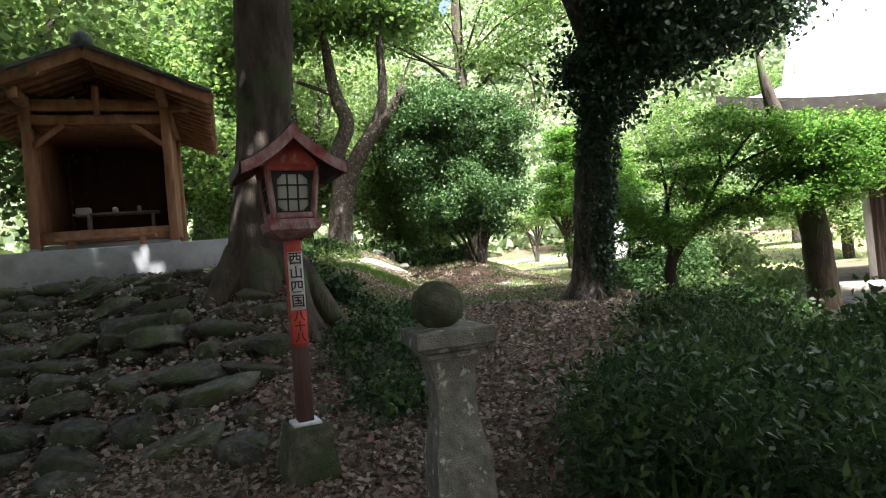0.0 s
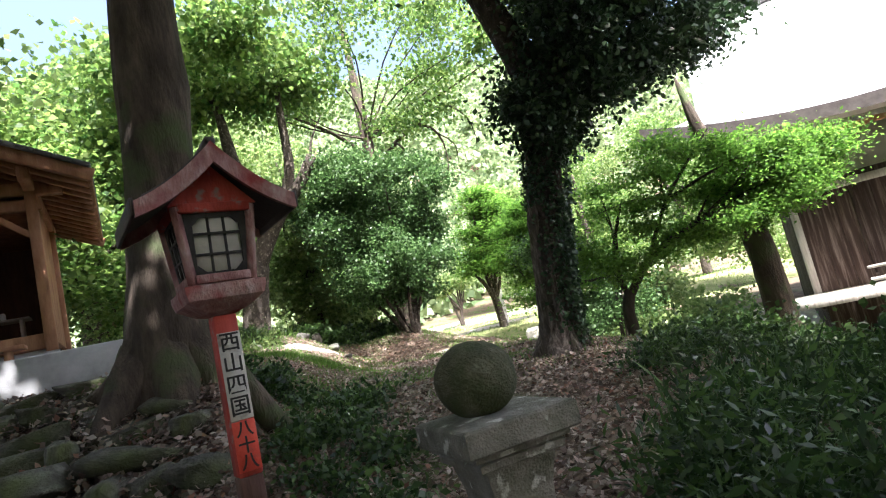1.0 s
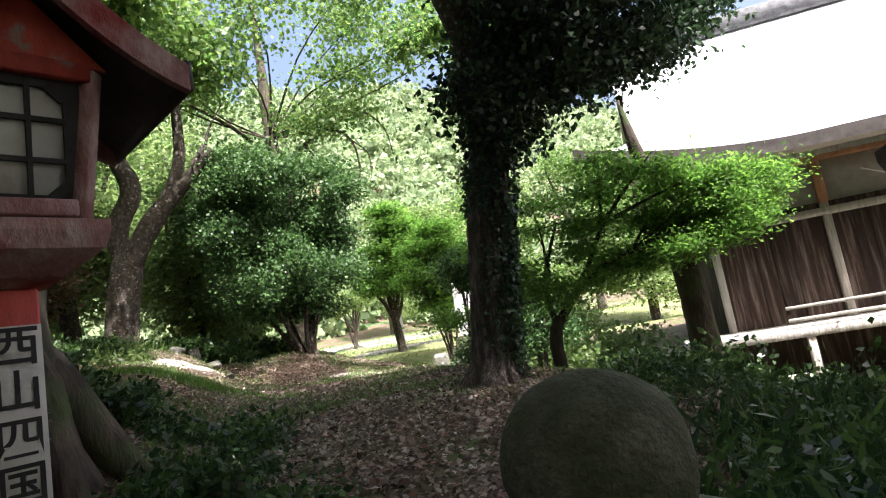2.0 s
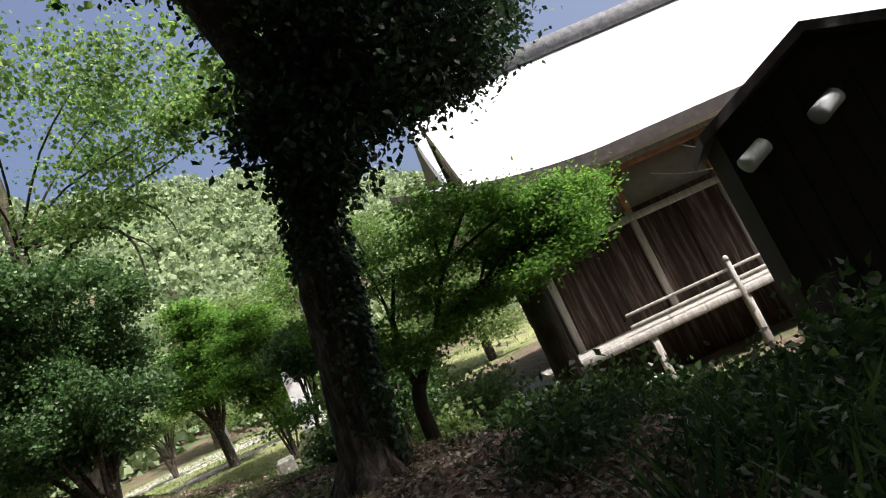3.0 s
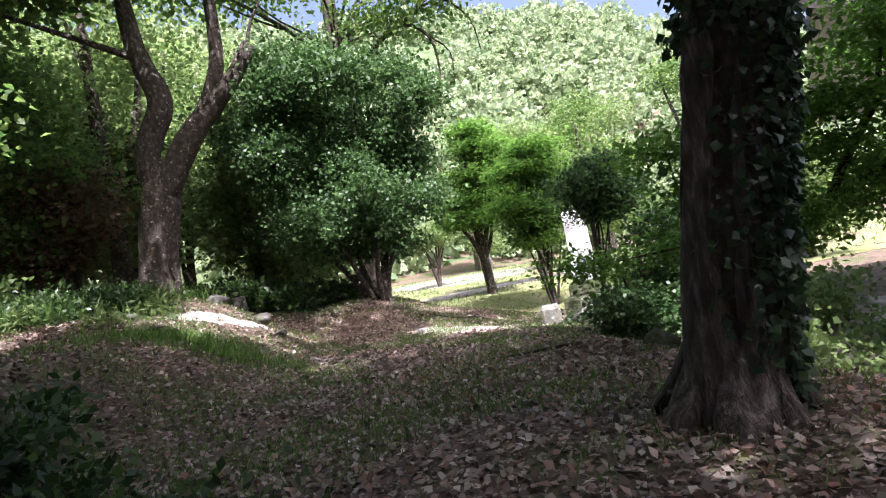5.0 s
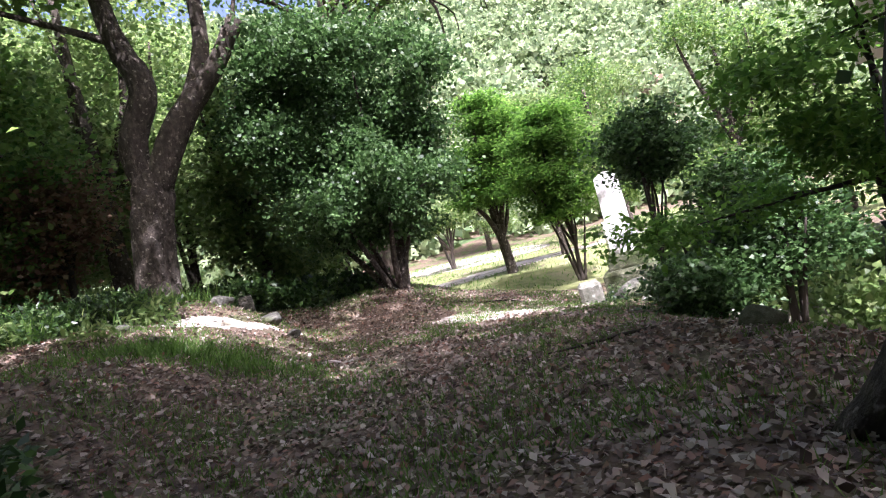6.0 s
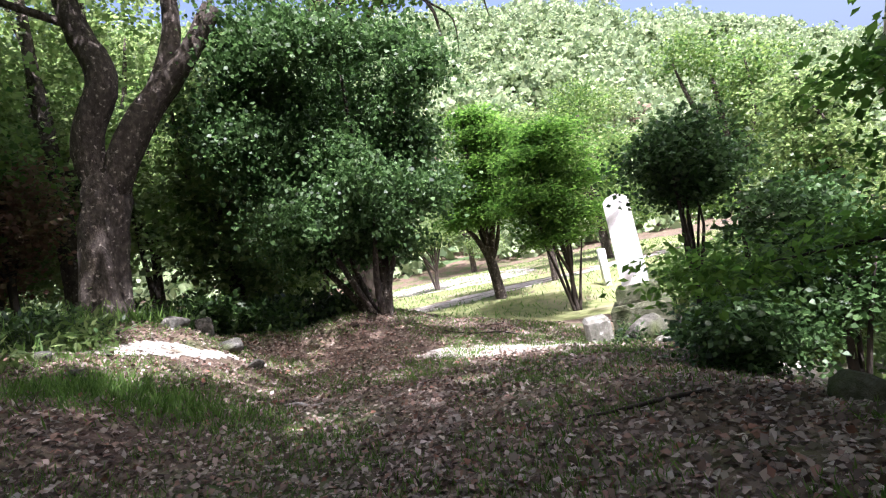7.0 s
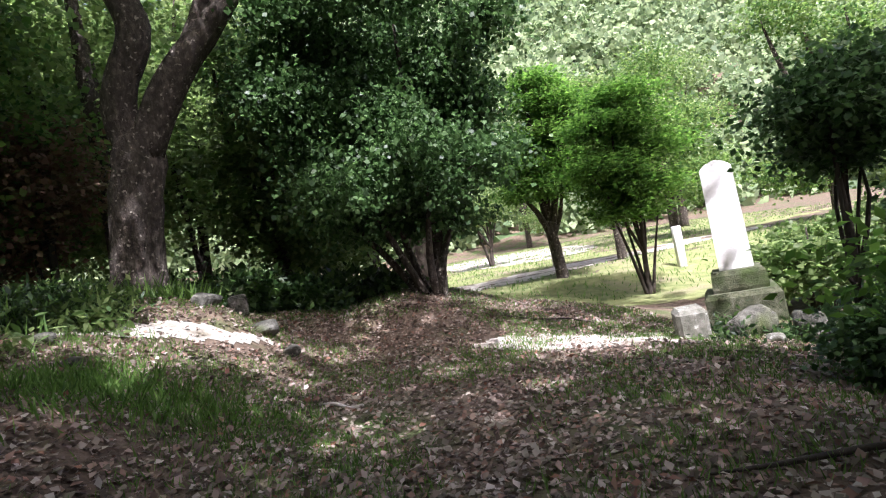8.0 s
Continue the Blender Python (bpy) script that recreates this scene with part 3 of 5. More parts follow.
# ---- open wooden pavilion on a concrete slab ----
def pavilion(m):
    t = thing("prayer_pavilion", m, "new orange-brown timber shelter with gabled tile roof, open front", "pavilion")
    W, D, H = 0.9, 2.1, 2.24
    part("platform", boxed((-0.1, 0.75, -0.25), (3.9, 3.9, 0.5), 0.02), M_CONCRETE, t, "pale grey concrete platform")
    for sx in (-1, 1):
        for y in (0, D):
            part("post", boxed((sx * W, y, H / 2 + 0.06), (0.125, 0.125, H - 0.12), 0.008), M_WOOD, t)
            part("footing", lathe([(0.085, 0.0), (0.08, 0.05), (0.068, 0.12)], square=True), M_CONCRETE, t, "pale stone footing", smooth=False).location = (sx * W, y, 0)
        part("brace", beam((sx * (W - 0.05), 0, 1.58), (sx * (W - 0.45), 0, 1.9), 0.07, 0.075), M_WOOD, t)
        part("side_wall", boxed((sx * (W - 0.02), D / 2, 1.25), (0.04, D - 0.13, 1.9), 0.003), M_WOOD, t)
        part("wall_plate", beam((sx * W, -0.55, H - 0.02), (sx * W, D + 0.4, H - 0.02), 0.12, 0.16), M_WOOD, t)
    part("cross_beam", beam((-1.0, -0.0, 1.97), (1.0, -0.0, 1.97), 0.1, 0.14), M_WOOD, t)
    part("tie_beam", beam((-1.25, 0, H - 0.06), (1.25, 0, H - 0.06), 0.115, 0.17), M_WOOD, t)
    part("king_post", boxed((0, -0.02, 2.24), (0.09, 0.13, 0.44), 0.006), M_WOOD, t)
    # interior shade is put into this wall's darker colour
    part("back_wall", boxed((0, D - 0.03, 1.25), (1.7, 0.04, 2.0), 0.003), M_WOOD_BROWN, t, "boarded back wall, dark brown in place of the shade inside")
    part("ceiling_board", boxed((0, 1.05, 1.9), (1.72, 2.0, 0.03), 0.003), M_WOOD, t)
    part("inner_floor", boxed((0, 1.1, 0.34), (1.72, 1.9, 0.06), 0.004), M_WOOD, t)
    part("plinth", boxed((0, 0.12, 0.08), (1.72, 0.12, 0.16), 0.01), M_CONCRETE, t, "grey concrete plinth")
    part("sill_beam", boxed((0, 0.06, 0.26), (1.68, 0.1, 0.18), 0.006), M_WOOD, t)
    part("offering_shelf", boxed((0.05, 0.75, 0.66), (1.2, 0.3, 0.025), 0.003), M_WOOD_GREY, t)
    for x in (-0.35, 0.55):
        part("shelf_leg", boxed((x, 0.75, 0.51), (0.035, 0.25, 0.29), 0.003), M_WOOD_GREY, t)
    # gable roof: ridge runs back
    ridge, eave, half, y0, y1 = 2.74, 2.1, 1.6, -0.72, D + 0.75
    sl = math.atan2(ridge - eave, half)
    for sx in (-1, 1):
        L = math.hypot(half, ridge - eave)
        mid = Vector((sx * half / 2, (y0 + y1) / 2, (ridge + eave) / 2))
        rot = Matrix.Rotation(sx * sl, 4, "Y")
        part("roof_deck", boxed(mid, (L, y1 - y0, 0.035), 0.003, rot), M_WOOD, t)
        tiles = bmesh.new()
        ny, nr = 13, 8
        for i in range(nr):
            for j in range(ny):
                u = (i + 0.5) / nr
                c = Vector((sx * half * u, y0 + (j + 0.5) * (y1 - y0) / ny, ridge - (ridge - eave) * u + 0.055))
                box(tiles, c, (L / nr + 0.03, (y1 - y0) / ny - 0.012, 0.03), 0.0, rot @ Matrix.Rotation(sx * 0.06, 4, "Y"))
        part("roof_tiles", tiles, M_TILE, t, "dark grey roof tiles", smooth=False)["kind"] = "stuff"
        for j in range(14):
            y = y0 + 0.08 + j * (y1 - y0 - 0.16) / 13
            part("rafter", beam((sx * 0.05, y, ridge - 0.07), (sx * (half - 0.04), y, eave - 0.045), 0.05, 0.06, 0.003), M_WOOD, t)
        for y in (y0 - 0.02, y1 + 0.02):
            part("bargeboard", beam((0, y, ridge - 0.03), (sx * (half + 0.02), y, eave - 0.04), 0.035, 0.15, 0.005), M_WOOD, t)
            for k in range(9):
                u = (k + 0.5) / 9
                cap = boxed((sx * half * u, y, ridge - (ridge - eave) * u + 0.075), (L / 9 + 0.01, 0.14, 0.055), 0.012, rot)
                part("verge_tile", cap, M_TILE, t, smooth=False)
    part("ridge_tile", beam((0, y0 - 0.06, ridge + 0.1), (0, y1 + 0.06, ridge + 0.1), 0.17, 0.14, 0.03), M_TILE, t)
    part("ridge_end", lathe([(0.12, 0), (0.14, 0.04), (0.12, 0.14), (0.05, 0.2)], 10), M_TILE, t, "ornamental ridge-end tile").location = (0, y0 - 0.03, ridge + 0.05)
    return t


PAV = pose(-4.87, 8.62, 1.84, 0, 0, 20)
pavilion(PAV)


def bench(m):
    t = thing("low_bench", m, "low orange wooden bench in front of the shelter", "bench")
    part("seat", boxed((0, 0, 0.2), (1.25, 0.26, 0.045), 0.006), M_WOOD, t)
    for x in (-0.45, 0.45):
        part("leg", boxed((x, 0, 0.09), (0.07, 0.2, 0.18), 0.006), M_WOOD, t)


bench(PAV @ pose(0.05, -0.28, 0))
for dx, s, lab in ((-0.42, (0.2, 0.14, 0.1), "white cloth bundle on the offering shelf"), (0.02, (0.08, 0.08, 0.09), "small white box on the offering shelf"), (0.36, (0.06, 0.06, 0.1), "small white cup on the offering shelf")):
    o = mesh_ob("offering", boxed((0, 0, s[2] / 2), s, 0.015), M_WHITE)
    o.matrix_world = PAV @ pose(dx, 0.72, 0.673)
    tagged(o, lab, "offering", "offerings on the shelf")


# ---- dry stone bank below the pavilion ----
bank = tagged(new("stone_bank"), "rough mossy dry-stone bank stepping up to the shelter", "stone wall", kind="structure")
STONES = [mesh_of("stone", rock(k * 1.7 + 1, (0.46 + 0.1 * (k % 3), 0.42, 0.25), 3), M_STONE) for k in range(12)]
rg = random.Random(5)
z = -0.22
while z < 1.36:
    y = 3.5 + 3.3 * ((z + 0.25) / 1.65) ** 0.95
    x = -7.2 + rg.uniform(0, 0.3)
    end = -1.42 - 0.42 * (z + 0.2) + rg.uniform(-0.15, 0.15)
    while x < end:
        k = rg.choice((0.5, 0.7, 0.9, 1.15))
        o = new("stone", rg.choice(STONES))
        o.parent = bank
        o.matrix_basis = pose(x + 0.22 * k, y + rg.uniform(-0.1, 0.14), z + rg.uniform(-0.03, 0.03), rg.uniform(-12, 12), rg.uniform(-14, 14), rg.uniform(-25, 25)) @ Matrix.Diagonal((k, 0.7 + 0.4 * k, rg.uniform(0.62, 0.95), 1))
        x += 0.53 * k
    z += 0.14


# ---- big tree behind the lantern ----
BIG = (-2.02, 6.55, 1.05)
big_blobs = [(-0.5, 0.5, 8.0, 2.6, 2.6, 1.6), (1.6, -2.2, 8.6, 2.6, 2.4, 1.5), (-2.5, -1.5, 8.4, 2.4, 2.4, 1.5), (-2.2, 1.0, 9.4, 2.0, 2.0, 1.4)]
big = tree("big_tree", BIG, [(0.0, 0, -0.4, 0.62), (0.02, 0, 0.15, 0.45), (0.06, -0.02, 0.7, 0.36), (0.16, 0, 1.6, 0.33), (0.28, 0, 3.4, 0.3), (0.42, 0.1, 6.5, 0.25), (0.5, 0.1, 8.5, 0.16)],
           [[(0.4, 0.1, 5.8, 0.14), (1.2, -1.2, 7.2, 0.09), (1.8, -2.4, 8.6, 0.04)], [(0.42, 0.1, 6.0, 0.14), (-1.2, -0.6, 7.2, 0.09), (-2.4, -1.4, 8.4, 0.04)]],
           M_BARK, leaf_cloud("crown", G_FOREST, big_blobs, 13000, 0.22, 11, clump=0.28, hollow=0.1, per=34), "tall thick-trunked tree with mossy roots beside the path", sides=20, rough=0.16, seed=3)
for a in (190, 235, 290, 330, 20, 120):
    c, s = math.cos(radians(a)), math.sin(radians(a))
    L = 0.95 + 0.25 * math.sin(a)
    zz = [gz(BIG[0] + c * L * k, BIG[1] + s * L * k) - BIG[2] for k in (0.7, 1.0)]
    part("root", tube([(c * 0.2, s * 0.2, 0.5), (c * 0.42, s * 0.42, 0.2), (c * L * 0.7, s * L * 0.7, zz[0] + 0.04), (c * L, s * L, zz[1] - 0.08)], [0.2, 0.17, 0.1, 0.04], 8, 0.25, a), M_BARK, big)

# ---- ivy-covered tree ----
IVY = (1.98, 8.12, 0.42)
ivy_trunk = [(0.02, 0, -0.3, 0.33), (0.03, 0, 0.12, 0.26), (0.06, -0.1, 0.8, 0.22), (0.16, -0.22, 1.7, 0.2), (0.28, -0.36, 2.6, 0.22), (0.4, -0.5, 3.3, 0.25)]
ivy_limbs = [[(0.36, -0.45, 3.0, 0.24), (0.2, -0.5, 3.8, 0.2), (-0.15, -0.5, 4.9, 0.16), (-0.5, -0.4, 7.0, 0.09)], [(0.42, -0.5, 3.1, 0.22), (0.75, -0.7, 4.0, 0.17), (1.1, -0.9, 5.4, 0.1), (1.3, -1.0, 7.0, 0.05)],
             [(0.5, -0.55, 3.0, 0.1), (1.2, -0.8, 3.35, 0.06), (2.1, -0.9, 3.7, 0.035), (3.0, -0.9, 4.1, 0.012)], [(1.2, -0.8, 3.35, 0.04), (1.8, -0.9, 3.3, 0.025), (2.4, -0.85, 3.35, 0.01)]]
ivy_blobs = [(0.42, -0.65, 2.75, 0.36, 0.36, 0.4), (0.95, -0.8, 3.15, 0.5, 0.5, 0.34), (1.6, -0.85, 3.35, 0.55, 0.5, 0.36), (2.3, -0.85, 3.55, 0.55, 0.5, 0.42), (2.95, -0.85, 4.05, 0.5, 0.5, 0.42), (0.0, -0.65, 3.1, 0.25, 0.3, 0.45),
             (0.8, -0.75, 3.8, 0.72, 0.7, 0.5), (1.6, -0.95, 4.2, 0.8, 0.7, 0.5), (2.5, -1.0, 4.7, 0.8, 0.7, 0.5), (0.8, -0.7, 4.7, 0.85, 0.85, 0.6), (1.4, -1.0, 5.0, 0.9, 0.9, 0.55), (-0.2, -0.6, 5.8, 1.2, 1.2, 0.7)]
def shade_canopy(x, y):
    """True where an unseen crown is added as shade; two openings let the sun through."""
    u, v = x - 4.2, y - 10.3 + 0.3 * (x - 4.2)
    w, q = x + 0.6, y - 9.75 - 0.55 * (x + 0.6)
    inside = y < 8 and (-1.5 if y > 5 else -3.9) < x < (5.8 if y > 6.6 else 4.6) or 8 <= y < 13 and -2.2 + 0.1 * (y - 8) < x < 6.0 or y >= 13 and 4.8 < x < 8
    return inside and not (abs(u) < 2.0 and abs(v) < 0.75) and not (abs(w) < 1.3 and abs(q) < 0.6)


# tufts of the added overhead crown, out of view, only to shade the ground
cg = random.Random(88)
ivy_shade_blobs = []
for i in range(15):
    for j in range(20):
        x, y = -3.9 + 0.82 * i + cg.uniform(-0.25, 0.25), 0.9 + 0.82 * j + cg.uniform(-0.25, 0.25)
        if shade_canopy(x, y) and cg.random() < 0.88:
            ivy_shade_blobs.append((x - IVY[0], y - IVY[1], cg.uniform(8.6, 9.2), 0.62, 0.62, 0.22))
# high crown masses, out of view, widened to shade trunk and path
ivy_high = [(1.4, -1.6, 7.9, 2.2, 2.4, 1.1), (-1.5, -2.0, 8.6, 2.2, 2.2, 1.1), (0.9, -4.0, 7.9, 2.0, 1.9, 0.9), (-0.8, -4.6, 8.3, 2.2, 2.0, 0.9)]
# first crown: shade is put into its leaves by the dark ivy colour
ivy_tree = tree("ivy_clad_tree", IVY, ivy_trunk, ivy_limbs + twigs((0.4, -0.5, 6.6), ivy_shade_blobs, 24, 6, 0.035), M_BARK_GREY, [leaf_cloud("crown", G_IVY, ivy_blobs, 60000, 0.078, 21, wide=0.32, clump=0.15, hollow=0.0), leaf_cloud("crown", G_FOREST, ivy_high, 9000, 0.18, 22, clump=0.26, hollow=0.1, per=34), leaf_cloud("crown", G_FOREST, ivy_shade_blobs, 34000, 0.17, 23, clump=0.14, hollow=0.0, flat=0.4, per=20)],
                "dark leaning tree trunk wrapped in ivy beside the path", sides=18, rough=0.2, seed=5)
part("stem", tube([(-0.16, -0.12, -0.3), (-0.14, -0.12, 0.3), (-0.1, -0.16, 1.0), (-0.02, -0.25, 1.7), (0.1, -0.3, 2.4)], [0.19, 0.12, 0.085, 0.08, 0.05], 12, 0.7, 12), M_BARK_PALE, ivy_tree, "pale gnarled bare stem")
for k, (a, r) in enumerate(((200, 0.11), (245, 0.13), (285, 0.09), (330, 0.1), (20, 0.1), (140, 0.1))):
    c, q = math.cos(radians(a)), math.sin(radians(a))
    part("root", tube([(0.06 + c * 0.05, -0.1 + q * 0.05, 1.0), (0.03 + c * 0.16, -0.05 + q * 0.16, 0.42), (c * 0.3, q * 0.3, 0.12), (c * 0.52, q * 0.52, -0.06), (c * 0.7, q * 0.7, -0.2)], [r * 0.5, r * 0.8, r, r * 0.7, r * 0.3], 10, 0.6, 20 + k), M_BARK_PALE if 180 < a < 300 else M_BARK_GREY, ivy_tree)
part("stem", tube([(-0.05, -0.24, -0.25), (-0.03, -0.22, 0.4), (0.02, -0.28, 1.1), (0.1, -0.36, 1.8)], [0.12, 0.075, 0.06, 0.03], 10, 0.8, 31), M_BARK_PALE, ivy_tree, "pale gnarled bare stem")
gi = np.random.default_rng(4)
n = 6800
hgt = gi.random(n) ** 0.75 * 3.9
cx = np.interp(hgt, [p[2] for p in ivy_trunk], [p[0] for p in ivy_trunk])
cy = np.interp(hgt, [p[2] for p in ivy_trunk], [p[1] for p in ivy_trunk])
rad = np.interp(hgt, [p[2] for p in ivy_trunk], [p[3] for p in ivy_trunk])
ang = gi.normal(radians(-32), radians(44), n) + np.where(hgt > 1.9, gi.uniform(-3, 3, n), 0)
out = np.stack([np.cos(ang), np.sin(ang), np.zeros(n)], 1)
pos = np.stack([cx, cy, hgt], 1) + out * (rad + 0.01 + np.abs(gi.normal(0, 0.025, n)) * (1 + hgt / 3))[:, None]
up = out * 0.5 + gi.normal(size=(n, 3)) * 0.45 + np.array((0, 0, -0.5))
up /= np.linalg.norm(up, axis=1)[:, None]
rt = np.cross(up, out + gi.normal(size=(n, 3)) * 0.3)
rt /= np.linalg.norm(rt, axis=1)[:, None]
sz = 0.032 + 0.034 * gi.random(n)
part("ivy", quads("ivy", G_IVY, pos, rt * (sz * 0.5)[:, None], up * sz[:, None]), None, ivy_tree, "dark glossy ivy leaves")

# ---- maples ----
MAP = (3.85, 10.05, gz(3.85, 10.05))
mg = random.Random(77)
map_blobs = []
for k in range(46):
    u = mg.random()
    map_blobs.append((-0.9 + 3.6 * u + mg.uniform(-0.4, 0.4), 0.3 - 2.4 * u + mg.uniform(-0.6, 0.6), 1.1 + 0.6 * u + mg.uniform(0, 1.75) * (1 - 0.45 * abs(2 * u - 0.9)), mg.uniform(0.28, 0.6), mg.uniform(0.25, 0.5), mg.uniform(0.05, 0.12)))
maple_limbs = [[(0.07, -0.15, 0.95, 0.075), (0.45, -0.45, 1.45, 0.055), (1.0, -0.9, 1.75, 0.04), (2.0, -1.7, 2.15, 0.015)], [(0.05, -0.1, 0.9, 0.06), (-0.1, -0.2, 1.5, 0.04), (0.1, -0.5, 2.3, 0.02)], [(0.4, -0.4, 1.4, 0.04), (0.7, -0.8, 2.2, 0.03), (1.2, -1.5, 3.0, 0.01)]]
tree("maple_tree", MAP, [(0, 0, -0.2, 0.13), (0.0, -0.02, 0.3, 0.1), (-0.02, -0.08, 0.7, 0.09), (0.07, -0.15, 1.0, 0.08)], maple_limbs + twigs((1.0, -0.9, 1.75), [b for b in map_blobs if b[0] > 1.0], 6, 8) + twigs((-0.05, -0.15, 1.3), [b for b in map_blobs if b[0] < 0.3], 5, 9) + twigs((0.7, -0.8, 2.2), [b for b in map_blobs if b[2] > 2.2], 4, 12), M_BARK_DARK,
     leaf_cloud("crown", G_MAPLE, map_blobs, 44000, 0.062, 31, wide=0.26, flat=0.4, clump=0.15, hollow=0.0, per=18), "young maple with layered bright green foliage", sides=10)
MAP2 = (5.95, 9.6, gz(5.95, 9.6))
m2_blobs = [(-0.3, -0.6, 3.0, 0.9, 0.8, 0.3), (0.5, -1.0, 3.2, 0.8, 0.7, 0.3)]
tree("mossy_tree", MAP2, [(0.2, 0, -0.3, 0.29), (0.16, -0.05, 0.5, 0.24), (0.14, -0.08, 1.4, 0.22), (0.06, -0.1, 2.4, 0.2), (-0.2, -0.15, 3.4, 0.15), (-0.45, -0.2, 4.15, 0.1), (-0.58, -0.2, 5.0, 0.015)], twigs((-0.25, -0.3, 2.2), m2_blobs, 5, 3), M_BARK,
     leaf_cloud("crown", G_MAPLE, m2_blobs, 12000, 0.062, 33, wide=0.3, flat=0.75, clump=0.12, hollow=0.1), "stout mossy tree trunk tapering to a bare dead tip")

# ---- S-curved forked tree ----
ST = (-2.95, 17.35, 1.65)
s_blobs = [(0.2, -0.4, 7.6, 2.2, 2.0, 1.0), (-1.6, 0.2, 7.2, 1.8, 1.6, 1.0), (2.0, 0.3, 7.4, 1.6, 1.5, 0.9), (-2.6, -1.0, 6.0, 1.4, 1.3, 0.7), (-1.2, -2.6, 6.8, 1.6, 1.4, 0.7), (0.8, -2.8, 7.4, 1.6, 1.4, 0.7), (-3.2, -1.5, 5.0, 1.2, 1.1, 0.6), (-1.6, 1.6, 8.5, 2.2, 2.0, 0.8), (-4.4, 0.6, 7.8, 1.8, 1.8, 0.8), (-3.6, 2.4, 9.0, 2.0, 1.8, 0.8)]
s_limbs = [[(0.24, 0, 2.25, 0.27), (0.14, -0.05, 2.85, 0.25), (0.26, -0.1, 3.3, 0.24), (0.5, -0.15, 3.72, 0.23), (0.52, -0.15, 4.15, 0.22), (0.34, -0.1, 4.6, 0.2), (0.18, -0.1, 5.3, 0.17), (0.05, -0.1, 6.6, 0.11), (-0.2, -0.1, 7.6, 0.05)],
           [(0.32, 0.0, 2.2, 0.27), (0.62, -0.05, 2.75, 0.25), (1.0, -0.1, 3.3, 0.23), (1.4, -0.1, 3.75, 0.2), (1.85, -0.15, 4.2, 0.16), (2.3, -0.15, 4.9, 0.14)],
           [(1.2, -0.1, 3.5, 0.18), (1.52, -0.1, 4.2, 0.16), (1.68, -0.1, 4.9, 0.14), (1.7, -0.1, 6.4, 0.1), (1.8, 0, 7.6, 0.04)],
           [(2.25, -0.15, 4.8, 0.05), (2.4, -0.1, 5.4, 0.03), (2.8, 0, 6.1, 0.012)], [(0.3, -0.1, 4.8, 0.08), (-0.9, -0.4, 5.3, 0.05), (-2.5, -0.9, 5.9, 0.02)]]
tree("forked_tree", ST, [(-0.1, 0, -0.4, 0.5), (-0.05, 0, 0.1, 0.39), (0.0, 0, 0.7, 0.34), (0.1, 0, 1.5, 0.33), (0.24, 0, 2.1, 0.36), (0.28, 0, 2.45, 0.3)], s_limbs, M_BARK_GREY,
     leaf_cloud("crown", G_FOREST, s_blobs, 38000, 0.15, 41, clump=0.3, hollow=0.1), "old twisting tree with a deep fork and peeling bark", sides=18, rough=0.25, seed=9)

# ---- large camellia bush with bare stems ----
BUSH = (1.05, 17.9, gz(1.05, 17.9))
bg = random.Random(31)
b_blobs = []
for k in range(60):
    a, q = bg.uniform(0, 6.283), (k + bg.random()) / 60
    zz = 1.1 + 4.1 * q
    rr = 1.75 * (0.55 + 0.9 * q * (1.15 - q) * 1.6) * bg.uniform(0.35, 1.0)
    b_blobs.append((-0.1 + 1.15 * rr * math.cos(a), 0.1 + 0.85 * rr * math.sin(a), zz, bg.uniform(0.38, 0.75), bg.uniform(0.38, 0.7), bg.uniform(0.28, 0.5)))
tree("camellia_bush", BUSH, [(0.15, 0, -0.2, 0.13), (0.25, -0.02, 0.4, 0.1), (0.3, 0.05, 1.2, 0.08), (0.2, 0.1, 2.6, 0.05), (0.2, 0, 4.3, 0.02)],
     [[(0.1 + dx * 0.3, dy * 0.2, -0.15, 0.07), (dx, dy, 0.6, 0.055), (dx * 2.4, dy * 2, 1.6, 0.03)] for dx, dy in ((-0.3, -0.1), (0.1, -0.25), (0.35, -0.1), (-0.15, 0.2), (-0.5, 0.1))] + twigs((0.25, 0, 1.4), b_blobs, 14, 5), M_BARK_GREY,
     leaf_cloud("crown", G_CAMELLIA, b_blobs, 84000, 0.082, 51, clump=0.19, hollow=0.0, per=20), "tall rounded camellia bush with dark glossy leaves and bare stems", "bush")


# ---- smaller trees along the path, shrubs, woods behind ----
def small_tree(name, x, y, h, blobs, leaf, n, size, seed, label, r=0.08, lean=0.0, category="tree", flat=0.4, stems=1, clump=0.2, group=""):
    g = random.Random(seed)
    z = gz(x, y)
    trunk = [(0, 0, -0.2, r * 1.25), (lean * 0.2, 0.02, h * 0.25, r), (lean * 0.6, -0.03, h * 0.5, r * 0.8), (lean, 0.0, h * 0.85, r * 0.35)]
    limbs = twigs((lean * 0.35, 0, h * 0.32), blobs, 7, seed, r * 0.32)
    for s in range(stems - 1):
        a = g.uniform(0, 6.28)
        limbs.append([(0.05 * math.cos(a), 0.05 * math.sin(a), -0.1, r * 0.8), (0.25 * math.cos(a), 0.2 * math.sin(a), h * 0.3, r * 0.6), (0.5 * math.cos(a), 0.4 * math.sin(a), h * 0.65, r * 0.25)])
    return tree(name, (x, y, z), trunk, limbs, M_BARK_DARK if r < 0.11 else M_BARK_GREY, leaf_cloud("crown", leaf, blobs, n, size, seed, flat=flat, clump=clump, hollow=0.2), label, category, sides=9, seed=seed, group=group)


